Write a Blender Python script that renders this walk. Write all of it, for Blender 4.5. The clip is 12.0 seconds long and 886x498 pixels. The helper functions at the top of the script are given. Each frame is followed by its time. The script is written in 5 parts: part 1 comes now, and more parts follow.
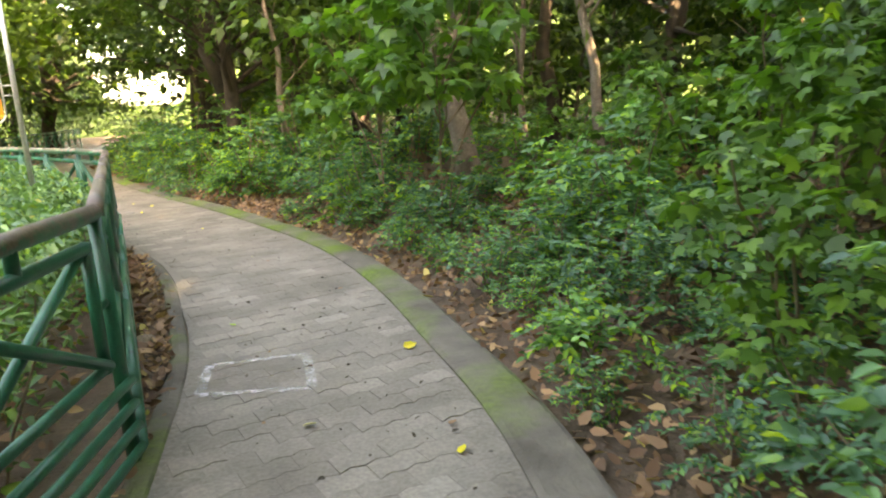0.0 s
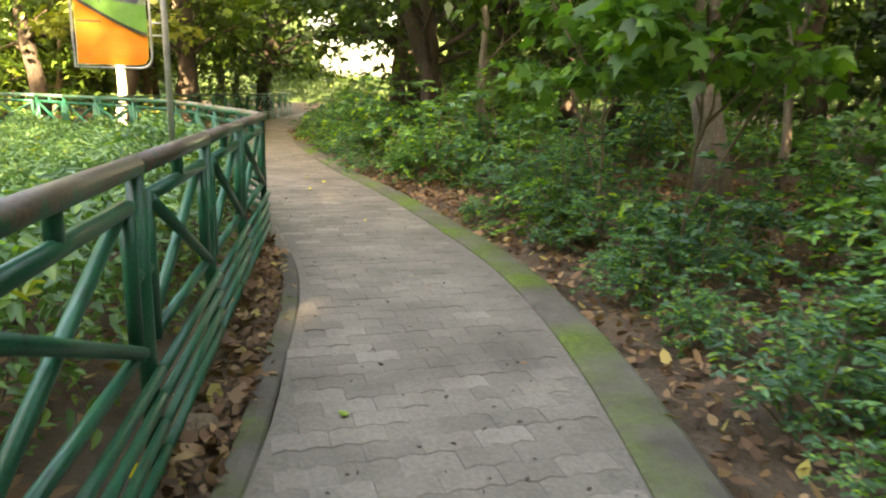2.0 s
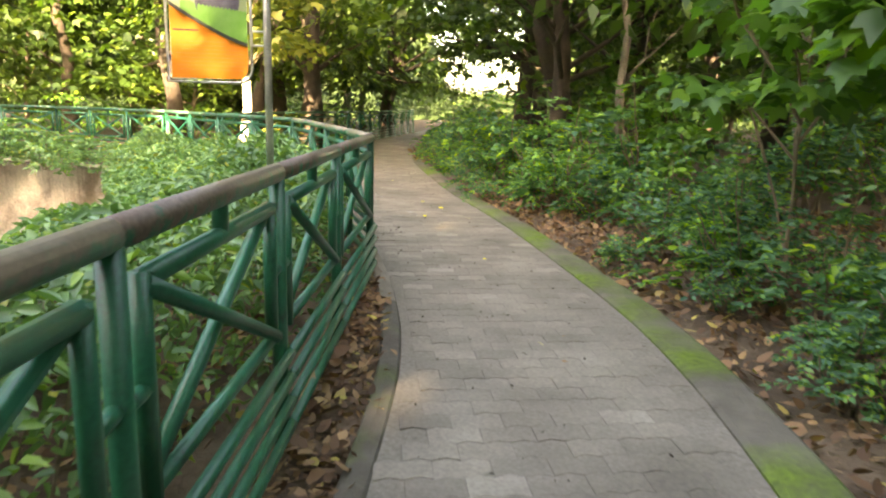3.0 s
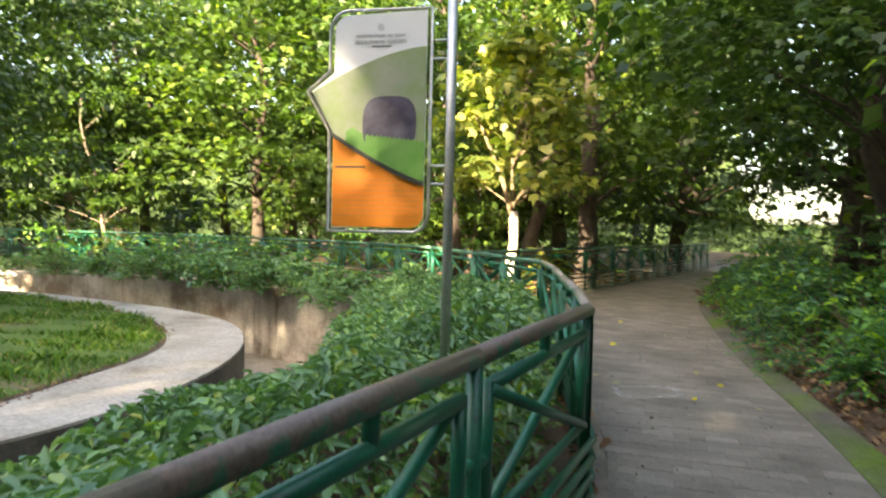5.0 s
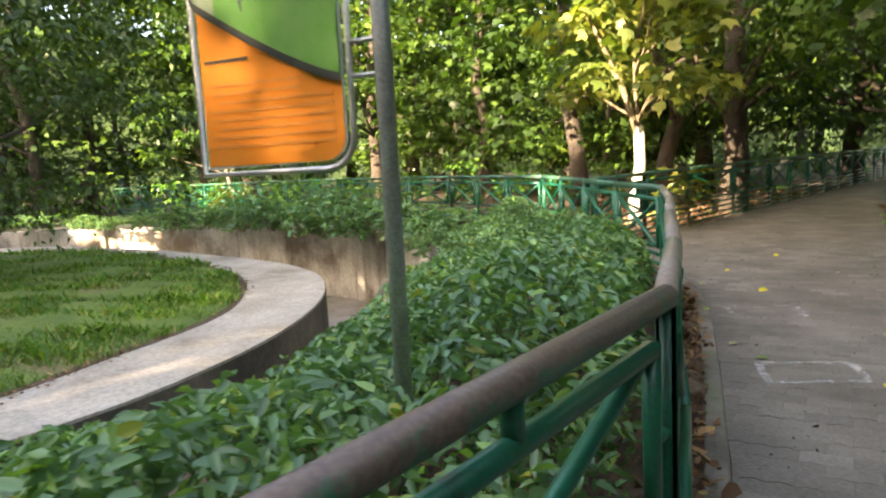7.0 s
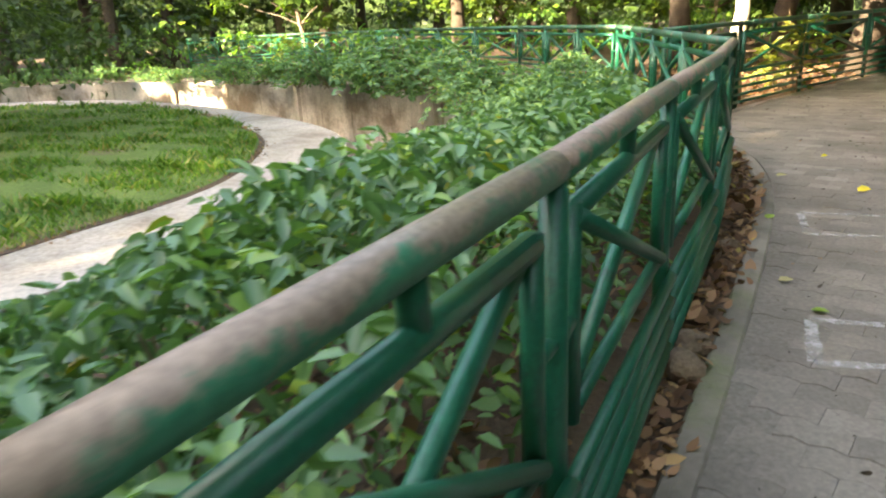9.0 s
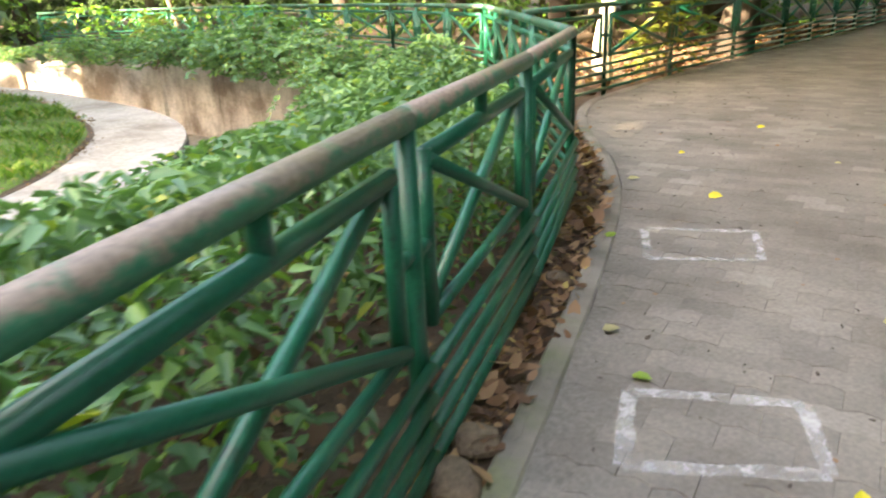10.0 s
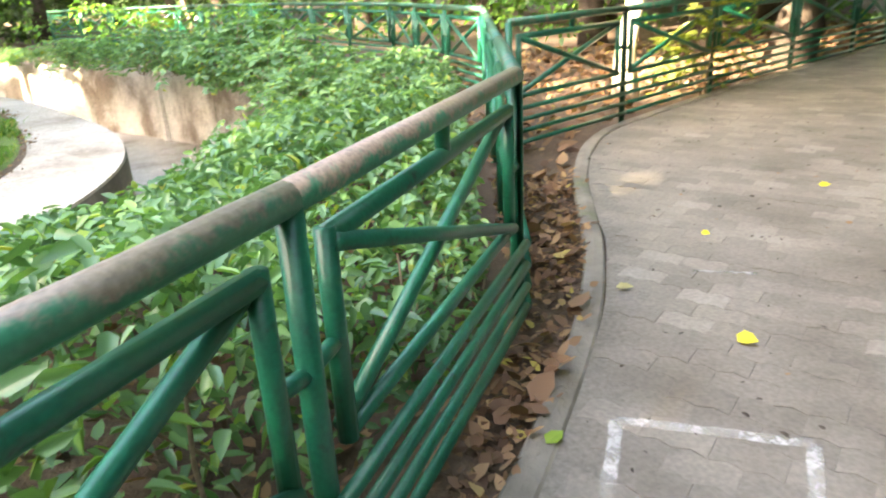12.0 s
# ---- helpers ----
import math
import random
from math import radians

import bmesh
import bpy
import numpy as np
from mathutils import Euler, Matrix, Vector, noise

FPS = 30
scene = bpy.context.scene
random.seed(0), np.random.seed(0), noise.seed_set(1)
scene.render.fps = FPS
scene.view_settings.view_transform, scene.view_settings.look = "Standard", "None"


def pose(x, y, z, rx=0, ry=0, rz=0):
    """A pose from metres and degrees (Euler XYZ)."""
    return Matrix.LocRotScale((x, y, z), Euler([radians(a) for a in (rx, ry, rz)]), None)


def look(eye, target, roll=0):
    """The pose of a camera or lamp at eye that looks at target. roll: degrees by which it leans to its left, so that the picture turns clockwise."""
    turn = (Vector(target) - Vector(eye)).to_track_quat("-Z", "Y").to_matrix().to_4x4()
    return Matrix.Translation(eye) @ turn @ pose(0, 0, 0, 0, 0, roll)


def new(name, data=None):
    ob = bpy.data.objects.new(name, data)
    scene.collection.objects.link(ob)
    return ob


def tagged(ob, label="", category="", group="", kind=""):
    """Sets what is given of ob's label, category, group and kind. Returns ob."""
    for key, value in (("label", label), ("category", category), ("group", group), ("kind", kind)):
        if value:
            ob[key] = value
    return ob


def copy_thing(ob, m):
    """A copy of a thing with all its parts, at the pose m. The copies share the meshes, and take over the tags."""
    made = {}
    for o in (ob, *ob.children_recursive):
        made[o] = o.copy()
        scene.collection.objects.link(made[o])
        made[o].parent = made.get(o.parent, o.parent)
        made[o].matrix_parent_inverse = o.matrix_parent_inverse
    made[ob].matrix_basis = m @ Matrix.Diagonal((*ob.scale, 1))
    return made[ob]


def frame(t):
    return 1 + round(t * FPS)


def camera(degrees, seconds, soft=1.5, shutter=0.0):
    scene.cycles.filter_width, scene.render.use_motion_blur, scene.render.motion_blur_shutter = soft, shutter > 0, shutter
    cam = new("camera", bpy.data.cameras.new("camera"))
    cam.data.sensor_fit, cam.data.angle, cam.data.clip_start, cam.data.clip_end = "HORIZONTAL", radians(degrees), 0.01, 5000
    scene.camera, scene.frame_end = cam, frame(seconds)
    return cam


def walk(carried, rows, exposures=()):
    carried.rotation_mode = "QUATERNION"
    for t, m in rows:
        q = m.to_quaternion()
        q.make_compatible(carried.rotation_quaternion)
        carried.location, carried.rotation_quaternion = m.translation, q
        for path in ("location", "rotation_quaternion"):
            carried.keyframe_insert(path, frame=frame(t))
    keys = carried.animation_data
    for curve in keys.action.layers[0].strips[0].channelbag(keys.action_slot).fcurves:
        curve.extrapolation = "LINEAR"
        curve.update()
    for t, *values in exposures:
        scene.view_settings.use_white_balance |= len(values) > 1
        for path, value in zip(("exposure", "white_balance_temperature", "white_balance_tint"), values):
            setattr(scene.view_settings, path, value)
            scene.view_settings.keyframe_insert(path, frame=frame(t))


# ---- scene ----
cam = camera(64.8, 12.0, soft=2.0, shutter=0.35)
PATH = [
    (0, (1.506, -0.103, 1.439), (1.263, 1.837, 1.02), -3.6),
    (0.5, (1.39, 0.457, 1.329), (1.099, 2.39, 0.906), -0.9),
    (1, (1.251, 0.984, 1.36), (0.821, 2.896, 0.957), -1.1),
    (1.5, (1.056, 1.457, 1.33), (0.367, 3.29, 0.924), 3.0),
    (2, (0.871, 1.93, 1.341), (0.13, 3.735, 0.9), 1.2),
    (2.5, (0.629, 2.43, 1.357), (-0.325, 4.122, 0.879), -0.8),
    (2.7, (0.493, 2.604, 1.332), (-0.503, 4.284, 0.899), 0.3),
    (4.3, (-0.132, 3.999, 1.464), (-1.524, 5.411, 1.201), 0.4),
    (4.5, (-0.231, 4.157, 1.45), (-1.728, 5.472, 1.272), 0.7),
    (5, (-0.473, 4.518, 1.503), (-2.131, 5.635, 1.444), 1.4),
    (5.5, (-0.775, 4.866, 1.522), (-2.499, 5.876, 1.609), 2.1),
    (6, (-1.043, 5.273, 1.524), (-2.837, 6.149, 1.641), 2.3),
    (6.5, (-1.351, 5.637, 1.504), (-3.213, 6.366, 1.489), 1.0),
    (7, (-1.651, 6.033, 1.482), (-3.491, 6.775, 1.231), -3.1),
    (9, (-2.716, 7.5, 1.372), (-4.569, 7.908, 0.742), -3.2),
    (9.5, (-3.064, 7.905, 1.39), (-4.834, 8.503, 0.676), -2.6),
    (10, (-3.324, 8.338, 1.399), (-5.08, 8.982, 0.692), -2.6),
    (10.5, (-3.714, 8.7, 1.395), (-5.389, 9.523, 0.677), -3.0),
    (11, (-4.066, 9.037, 1.401), (-5.775, 9.854, 0.762), -4.0),
    (11.5, (-4.428, 9.407, 1.417), (-6.192, 10.116, 0.798), -2.6),
    (12, (-4.759, 9.684, 1.458), (-6.552, 10.198, 0.734), -3.1),
]
EXPOSURES = [(0, 4.53, 11000, 16), (0.5, 4.22, 11000, 15), (1, 4.39, 11100, 14), (1.5, 3.88, 10900, 13), (2.5, 4.29, 10900, 16), (4.5, 3.18, 8400, 12), (5, 3.1, 8100, 12), (5.5, 2.62, 7900, 14), (6, 2.46, 8000, 14.5), (6.5, 2.58, 8100, 15), (7, 3.07, 8100, 15), (9, 3.55, 8400, 12), (9.5, 4.12, 8100, 15), (10, 3.88, 8300, 15), (10.5, 4.18, 8200, 15), (11, 4.03, 8100, 14), (11.5, 4.18, 7900, 13), (12, 4.23, 7800, 13)]
walk(cam, [(t, look(eye, target, roll)) for t, eye, target, roll in PATH], EXPOSURES)

# ---- world, sun, exposure ----
SUN_AZ, SUN_EL = 154.0, 24.0          # compass bearing from +y towards +x, and height, in degrees
SUN_DIR = Vector((math.sin(radians(SUN_AZ)) * math.cos(radians(SUN_EL)), math.cos(radians(SUN_AZ)) * math.cos(radians(SUN_EL)), math.sin(radians(SUN_EL))))
world = bpy.data.worlds.new("sky")
scene.world = world
world.use_nodes = True
wn = world.node_tree
sky = wn.nodes.new("ShaderNodeTexSky")
sky.sky_type, sky.sun_disc = "NISHITA", False
sky.sun_elevation, sky.sun_rotation = radians(SUN_EL), radians(SUN_AZ)
sky.air_density, sky.dust_density = 1.0, 3.0
back = wn.nodes["Background"]
wn.links.new(sky.outputs[0], back.inputs[0])
back.inputs[1].default_value = 0.15
sun = new("sun", bpy.data.lights.new("sun", "SUN"))
sun.data.energy, sun.data.angle, sun.data.color = 5.0, radians(0.6), (1.0, 0.9, 0.72)
sun.matrix_world = look(SUN_DIR * 60, (0, 0, 0))

rng = np.random.default_rng(7)


# ---- materials ----
def node_mat(name):
    m = bpy.data.materials.new(name)
    m.use_nodes = True
    nt = m.node_tree
    return m, nt, nt.nodes["Principled BSDF"]


def noise_node(nt, scale, detail=4.0, rough=0.6):
    tc = nt.nodes.new("ShaderNodeTexCoord")
    n = nt.nodes.new("ShaderNodeTexNoise")
    n.inputs["Scale"].default_value, n.inputs["Detail"].default_value, n.inputs["Roughness"].default_value = scale, detail, rough
    nt.links.new(tc.outputs["Object"], n.inputs["Vector"])
    return n.outputs["Fac"]


def ramp(nt, fac, stops):
    r = nt.nodes.new("ShaderNodeValToRGB")
    els = r.color_ramp.elements
    while len(els) < len(stops):
        els.new(0.5)
    for e, (p, c) in zip(els, stops):
        e.position, e.color = p, (*c, 1)
    nt.links.new(fac, r.inputs[0])
    return r.outputs[0]


def mix(nt, fac, a, b, mode="MIX"):
    m = nt.nodes.new("ShaderNodeMix")
    m.data_type, m.blend_type = "RGBA", mode
    for sock, v in ((m.inputs[0], fac), (m.inputs[6], a), (m.inputs[7], b)):
        if isinstance(v, (int, float)):
            sock.default_value = v
        elif isinstance(v, tuple):
            sock.default_value = (*v, 1)
        else:
            nt.links.new(v, sock)
    return m.outputs[2]


def bump(nt, bsdf, fac, strength, distance=0.01):
    b = nt.nodes.new("ShaderNodeBump")
    b.inputs["Strength"].default_value, b.inputs["Distance"].default_value = strength, distance
    nt.links.new(fac, b.inputs["Height"])
    nt.links.new(b.outputs[0], bsdf.inputs["Normal"])


def leaf_mat(name, stops, rough=0.45, glow=0.35, patch=0.5, plant=None):
    """Leaves: colour from leaf to leaf and in drifts, gloss on top, light through the blade."""
    m, nt, p = node_mat(name)
    geo = nt.nodes.new("ShaderNodeNewGeometry")
    col = ramp(nt, geo.outputs["Random Per Island"], stops)
    drift = ramp(nt, noise_node(nt, patch, 2), [(0.3, (0.7, 0.74, 0.7)), (0.7, (1.2, 1.15, 1.0))])
    col = mix(nt, 1.0, col, drift, "MULTIPLY")
    if plant:
        col = mix(nt, 1.0, col, ramp(nt, nt.nodes.new("ShaderNodeObjectInfo").outputs["Random"], plant), "MULTIPLY")
    nt.links.new(col, p.inputs["Base Color"])
    p.inputs["Roughness"].default_value = rough
    p.inputs["Specular IOR Level"].default_value = 0.45
    tr = nt.nodes.new("ShaderNodeBsdfTranslucent")
    warm = mix(nt, 1.0, col, (1.5, 1.7, 0.6), "MULTIPLY")
    nt.links.new(warm, tr.inputs[0])
    mx = nt.nodes.new("ShaderNodeMixShader")
    mx.inputs[0].default_value = glow
    nt.links.new(p.outputs[0], mx.inputs[1])
    nt.links.new(tr.outputs[0], mx.inputs[2])
    nt.links.new(mx.outputs[0], nt.nodes["Material Output"].inputs[0])
    return m


def plain(name, stops, scale, rough=0.8, fine=None, relief=0.3, dist=0.01, metal=0.0):
    """A surface with drifts at one scale and grain at a finer one."""
    m, nt, p = node_mat(name)
    col = ramp(nt, noise_node(nt, scale, 5), stops)
    g = noise_node(nt, fine or scale * 12, 4)
    col = mix(nt, 1.0, col, ramp(nt, g, [(0.3, (0.72, 0.72, 0.72)), (0.7, (1.2, 1.2, 1.2))]), "MULTIPLY")
    nt.links.new(col, p.inputs["Base Color"])
    p.inputs["Roughness"].default_value, p.inputs["Metallic"].default_value = rough, metal
    bump(nt, p, g, relief, dist)
    return m


M_HEDGE = leaf_mat("creeper_leaves", [(0.0, (0.085, 0.185, 0.09)), (0.45, (0.14, 0.28, 0.14)), (0.82, (0.2, 0.36, 0.15)), (0.96, (0.25, 0.42, 0.1)), (1.0, (0.36, 0.36, 0.07))], 0.25, 0.22, 0.8)
M_SHRUB = leaf_mat("shrub_leaves", [(0.0, (0.06, 0.15, 0.1)), (0.5, (0.1, 0.23, 0.145)), (0.78, (0.15, 0.33, 0.14)), (0.93, (0.25, 0.43, 0.08)), (1.0, (0.33, 0.5, 0.05))], 0.26, 0.3, 1.2, [(0.0, (0.72, 0.78, 0.85)), (0.45, (1.0, 1.0, 1.05)), (0.75, (1.05, 1.1, 0.95)), (1.0, (1.6, 1.45, 0.7))])
M_SAPLING = leaf_mat("sapling_leaves", [(0.0, (0.055, 0.145, 0.04)), (0.6, (0.1, 0.24, 0.055)), (1.0, (0.2, 0.37, 0.06))], 0.4, 0.35, 0.6)
M_TREE = leaf_mat("tree_leaves", [(0.0, (0.032, 0.072, 0.017)), (0.6, (0.058, 0.115, 0.025)), (0.9, (0.1, 0.17, 0.035)), (1.0, (0.2, 0.28, 0.05))], 0.45, 0.36, 0.4, [(0.0, (0.65, 0.72, 0.75)), (0.5, (0.95, 0.97, 1.0)), (1.0, (1.35, 1.25, 1.0))])
M_YELLOWTREE = leaf_mat("yellow_green_leaves", [(0.0, (0.09, 0.14, 0.03)), (0.7, (0.22, 0.25, 0.06)), (1.0, (0.38, 0.36, 0.09))], 0.5, 0.36, 0.5)
M_DARKLEAF = leaf_mat("small_dark_leaves", [(0.0, (0.025, 0.055, 0.014)), (0.7, (0.045, 0.09, 0.022)), (1.0, (0.08, 0.14, 0.03))], 0.5, 0.25, 0.4)
M_CANOPY = leaf_mat("canopy_leaves", [(0.0, (0.03, 0.07, 0.016)), (1.0, (0.075, 0.14, 0.03))], 0.5, 0.25, 0.3)
M_LITTER = leaf_mat("dead_leaves", [(0.0, (0.085, 0.046, 0.03)), (0.4, (0.19, 0.1, 0.062)), (0.75, (0.31, 0.178, 0.11)), (0.95, (0.44, 0.27, 0.155)), (1.0, (0.46, 0.38, 0.1))], 0.75, 0.12, 1.0)
M_YELLOW = leaf_mat("yellow_leaf", [(0.0, (0.72, 0.56, 0.02)), (1.0, (0.78, 0.66, 0.06))], 0.5, 0.2, 4.0)
M_DRYLEAF = leaf_mat("pale_dry_leaf", [(0.0, (0.42, 0.34, 0.16)), (1.0, (0.5, 0.46, 0.26))], 0.6, 0.15, 4.0)
M_GREENLEAF = leaf_mat("fallen_green_leaf", [(0.0, (0.2, 0.34, 0.05)), (1.0, (0.3, 0.42, 0.06))], 0.5, 0.2, 4.0)
M_GRASS = leaf_mat("grass_blades", [(0.0, (0.055, 0.15, 0.02)), (0.5, (0.11, 0.24, 0.03)), (0.8, (0.19, 0.3, 0.05)), (1.0, (0.34, 0.28, 0.13))], 0.55, 0.3, 1.5)
M_SOIL = plain("forest_soil", [(0.3, (0.075, 0.05, 0.034)), (0.55, (0.14, 0.092, 0.06)), (0.75, (0.2, 0.135, 0.09))], 1.3, 0.95, 30, 0.8, 0.03)
M_LAWN = plain("lawn_soil", [(0.3, (0.08, 0.14, 0.03)), (0.55, (0.13, 0.2, 0.04)), (0.7, (0.2, 0.15, 0.08))], 0.9, 0.95, 25, 0.7, 0.03)
M_BARK = plain("grey_bark", [(0.3, (0.12, 0.095, 0.07)), (0.6, (0.23, 0.185, 0.14)), (0.8, (0.34, 0.28, 0.21))], 5.0, 0.9, 40, 0.9, 0.02)
M_DARKBARK = plain("dark_bark", [(0.3, (0.035, 0.026, 0.02)), (0.7, (0.09, 0.068, 0.05))], 5.0, 0.92, 40, 0.9, 0.02)
M_PALEBARK = plain("pale_bark", [(0.3, (0.46, 0.39, 0.3)), (0.7, (0.68, 0.6, 0.48))], 6.0, 0.8, 40, 0.6, 0.01)
M_STEM = plain("shrub_stem", [(0.3, (0.13, 0.1, 0.06)), (0.7, (0.27, 0.2, 0.12))], 9.0, 0.9, 60, 0.5, 0.005)
M_CONCRETE = plain("weathered_concrete", [(0.3, (0.26, 0.215, 0.165)), (0.45, (0.41, 0.36, 0.3)), (0.65, (0.52, 0.47, 0.41))], 1.1, 0.9, 22, 0.5, 0.01)
M_STONE = plain("brown_stone", [(0.3, (0.16, 0.11, 0.075)), (0.7, (0.33, 0.24, 0.16))], 9.0, 0.95, 60, 0.9, 0.02)
M_STEEL = plain("galvanised_steel", [(0.3, (0.42, 0.42, 0.41)), (0.7, (0.62, 0.62, 0.6))], 8.0, 0.38, 90, 0.1, 0.002, 0.75)


def wall_mat():
    m, nt, p = node_mat("stained_concrete_wall")
    tc = nt.nodes.new("ShaderNodeTexCoord")
    mp = nt.nodes.new("ShaderNodeMapping")
    mp.inputs["Scale"].default_value = (2.6, 2.6, 0.35)
    nt.links.new(tc.outputs["Object"], mp.inputs[0])
    n = nt.nodes.new("ShaderNodeTexNoise")
    n.inputs["Scale"].default_value, n.inputs["Detail"].default_value = 1.0, 6
    nt.links.new(mp.outputs[0], n.inputs["Vector"])
    col = ramp(nt, n.outputs["Fac"], [(0.27, (0.29, 0.25, 0.215)), (0.35, (0.66, 0.6, 0.54)), (0.55, (0.8, 0.745, 0.69)), (0.78, (0.84, 0.79, 0.735))])
    g = noise_node(nt, 16, 5)
    col = mix(nt, 1.0, col, ramp(nt, g, [(0.3, (0.75, 0.74, 0.72)), (0.7, (1.12, 1.1, 1.08))]), "MULTIPLY")
    # narrow dark runs of water down the face, and broad grey blotches
    mp2 = nt.nodes.new("ShaderNodeMapping")
    mp2.inputs["Scale"].default_value = (7.0, 7.0, 0.55)
    nt.links.new(tc.outputs["Object"], mp2.inputs[0])
    n2 = nt.nodes.new("ShaderNodeTexNoise")
    n2.inputs["Scale"].default_value, n2.inputs["Detail"].default_value = 1.0, 4
    nt.links.new(mp2.outputs[0], n2.inputs["Vector"])
    col = mix(nt, 1.0, col, ramp(nt, n2.outputs["Fac"], [(0.3, (0.66, 0.62, 0.58)), (0.43, (1.0, 1.0, 1.0))]), "MULTIPLY")
    col = mix(nt, 1.0, col, ramp(nt, noise_node(nt, 0.9, 5), [(0.38, (0.45, 0.4, 0.35)), (0.54, (1.0, 1.0, 1.0))]), "MULTIPLY")
    nt.links.new(col, p.inputs["Base Color"])
    p.inputs["Roughness"].default_value = 0.92
    bump(nt, p, g, 0.5, 0.02)
    return m


def paver_mat(name="concrete_pavers", by_object=True):
    m, nt, p = node_mat(name)
    if by_object:
        r = nt.nodes.new("ShaderNodeObjectInfo").outputs["Random"]
    else:
        r = nt.nodes.new("ShaderNodeNewGeometry").outputs["Random Per Island"]
    tone = ramp(nt, r, [(0.0, (0.185, 0.164, 0.139)), (0.45, (0.213, 0.189, 0.16)), (0.88, (0.234, 0.209, 0.178)), (1.0, (0.28, 0.252, 0.218))])
    geo = nt.nodes.new("ShaderNodeNewGeometry")
    n1 = nt.nodes.new("ShaderNodeTexNoise")
    n1.inputs["Scale"].default_value, n1.inputs["Detail"].default_value = 1.6, 5
    nt.links.new(geo.outputs["Position"], n1.inputs["Vector"])
    n2 = nt.nodes.new("ShaderNodeTexNoise")
    n2.inputs["Scale"].default_value, n2.inputs["Detail"].default_value = 55, 4
    nt.links.new(geo.outputs["Position"], n2.inputs["Vector"])
    col = mix(nt, 1.0, tone, ramp(nt, n1.outputs[0], [(0.3, (0.66, 0.645, 0.62)), (0.5, (0.95, 0.94, 0.93)), (0.68, (1.14, 1.13, 1.12))]), "MULTIPLY")
    col = mix(nt, 1.0, col, ramp(nt, n2.outputs[0], [(0.3, (0.8, 0.8, 0.8)), (0.7, (1.12, 1.12, 1.12))]), "MULTIPLY")
    nt.links.new(col, p.inputs["Base Color"])
    p.inputs["Roughness"].default_value = 0.82
    bump(nt, p, n2.outputs[0], 0.35, 0.006)
    return m


def kerb_mat(name, green, dark):
    """Old concrete edging with moss in drifts."""
    m, nt, p = node_mat(name)
    g = noise_node(nt, 26, 5)
    base = ramp(nt, noise_node(nt, 2.2, 4), [(0.35, tuple(c * dark for c in (0.17, 0.15, 0.12))), (0.65, tuple(c * dark for c in (0.33, 0.29, 0.24)))])
    moss = ramp(nt, g, [(0.3, (0.055, 0.1, 0.01)), (0.7, (0.135, 0.22, 0.015))])
    cover = ramp(nt, noise_node(nt, 0.7, 5), [(0.47 - green, (0, 0, 0)), (0.66 - green, (1, 1, 1))])
    nt.links.new(mix(nt, cover, base, moss), p.inputs["Base Color"])
    p.inputs["Roughness"].default_value = 0.95
    bump(nt, p, g, 0.7, 0.02)
    return m


def paint_mat(name, base, worn, cover, rough=0.4, top=0.0):
    """Gloss paint, rubbed through to another colour where cover is low."""
    m, nt, p = node_mat(name)
    g = noise_node(nt, 70, 4)
    n = noise_node(nt, 10, 6, 0.72)
    a = ramp(nt, g, [(0.3, tuple(c * 0.8 for c in base)), (0.7, tuple(c * 1.18 for c in base))])
    b = ramp(nt, g, [(0.3, tuple(c * 0.65 for c in worn)), (0.7, tuple(c * 1.25 for c in worn))])
    if top:
        xyz = nt.nodes.new("ShaderNodeSeparateXYZ")
        nt.links.new(nt.nodes.new("ShaderNodeNewGeometry").outputs["Normal"], xyz.inputs[0])
        add = nt.nodes.new("ShaderNodeMath")
        add.operation = "MULTIPLY_ADD"
        nt.links.new(xyz.outputs[2], add.inputs[0])
        add.inputs[1].default_value = top
        nt.links.new(n, add.inputs[2])
        n = add.outputs[0]
    f = ramp(nt, n, [(cover - 0.06, (0, 0, 0)), (cover + 0.06, (1, 1, 1))])
    nt.links.new(mix(nt, f, a, b), p.inputs["Base Color"])
    p.inputs["Roughness"].default_value = rough
    bump(nt, p, g, 0.18, 0.003)
    return m


def patch_paint(name, col):
    """Worn paint on paving: flaked away in places."""
    m, nt, p = node_mat(name)
    n = noise_node(nt, 13, 6, 0.75)
    p.inputs["Base Color"].default_value = (*col, 1)
    p.inputs["Roughness"].default_value = 0.8
    nt.links.new(ramp(nt, n, [(0.38, (0, 0, 0)), (0.62, (0.52, 0.52, 0.52))]), p.inputs["Alpha"])
    return m


def flat_print(name, a, b, scale=9):
    m, nt, p = node_mat(name)
    nt.links.new(ramp(nt, noise_node(nt, scale, 4), [(0.35, a), (0.65, b)]), p.inputs["Base Color"])
    p.inputs["Roughness"].default_value = 0.3
    return m


M_WALL = wall_mat()
M_PAVER = paver_mat()
M_PAVERS = paver_mat("concrete_pavers_joined", False)
M_KERB_R = kerb_mat("mossy_kerb", 0.025, 0.5)
M_KERB_LM = kerb_mat("mossy_edging", -0.02, 0.42)
M_KERB_L = kerb_mat("grey_kerb", -0.055, 0.9)
M_BED = plain("paving_sand", [(0.3, (0.15, 0.132, 0.11)), (0.7, (0.23, 0.205, 0.174))], 1.6, 0.95, 40, 0.4, 0.01)
M_GREEN = paint_mat("green_gloss_paint", (0.004, 0.116, 0.065), (0.026, 0.055, 0.038), 0.64, 0.36)
M_RAIL = paint_mat("worn_handrail_paint", (0.02, 0.15, 0.085), (0.165, 0.115, 0.088), 0.47, 0.4, 0.16)
M_RAIL_PALE = paint_mat("pale_worn_handrail_paint", (0.03, 0.21, 0.12), (0.29, 0.225, 0.175), 0.55, 0.4, 0.22)
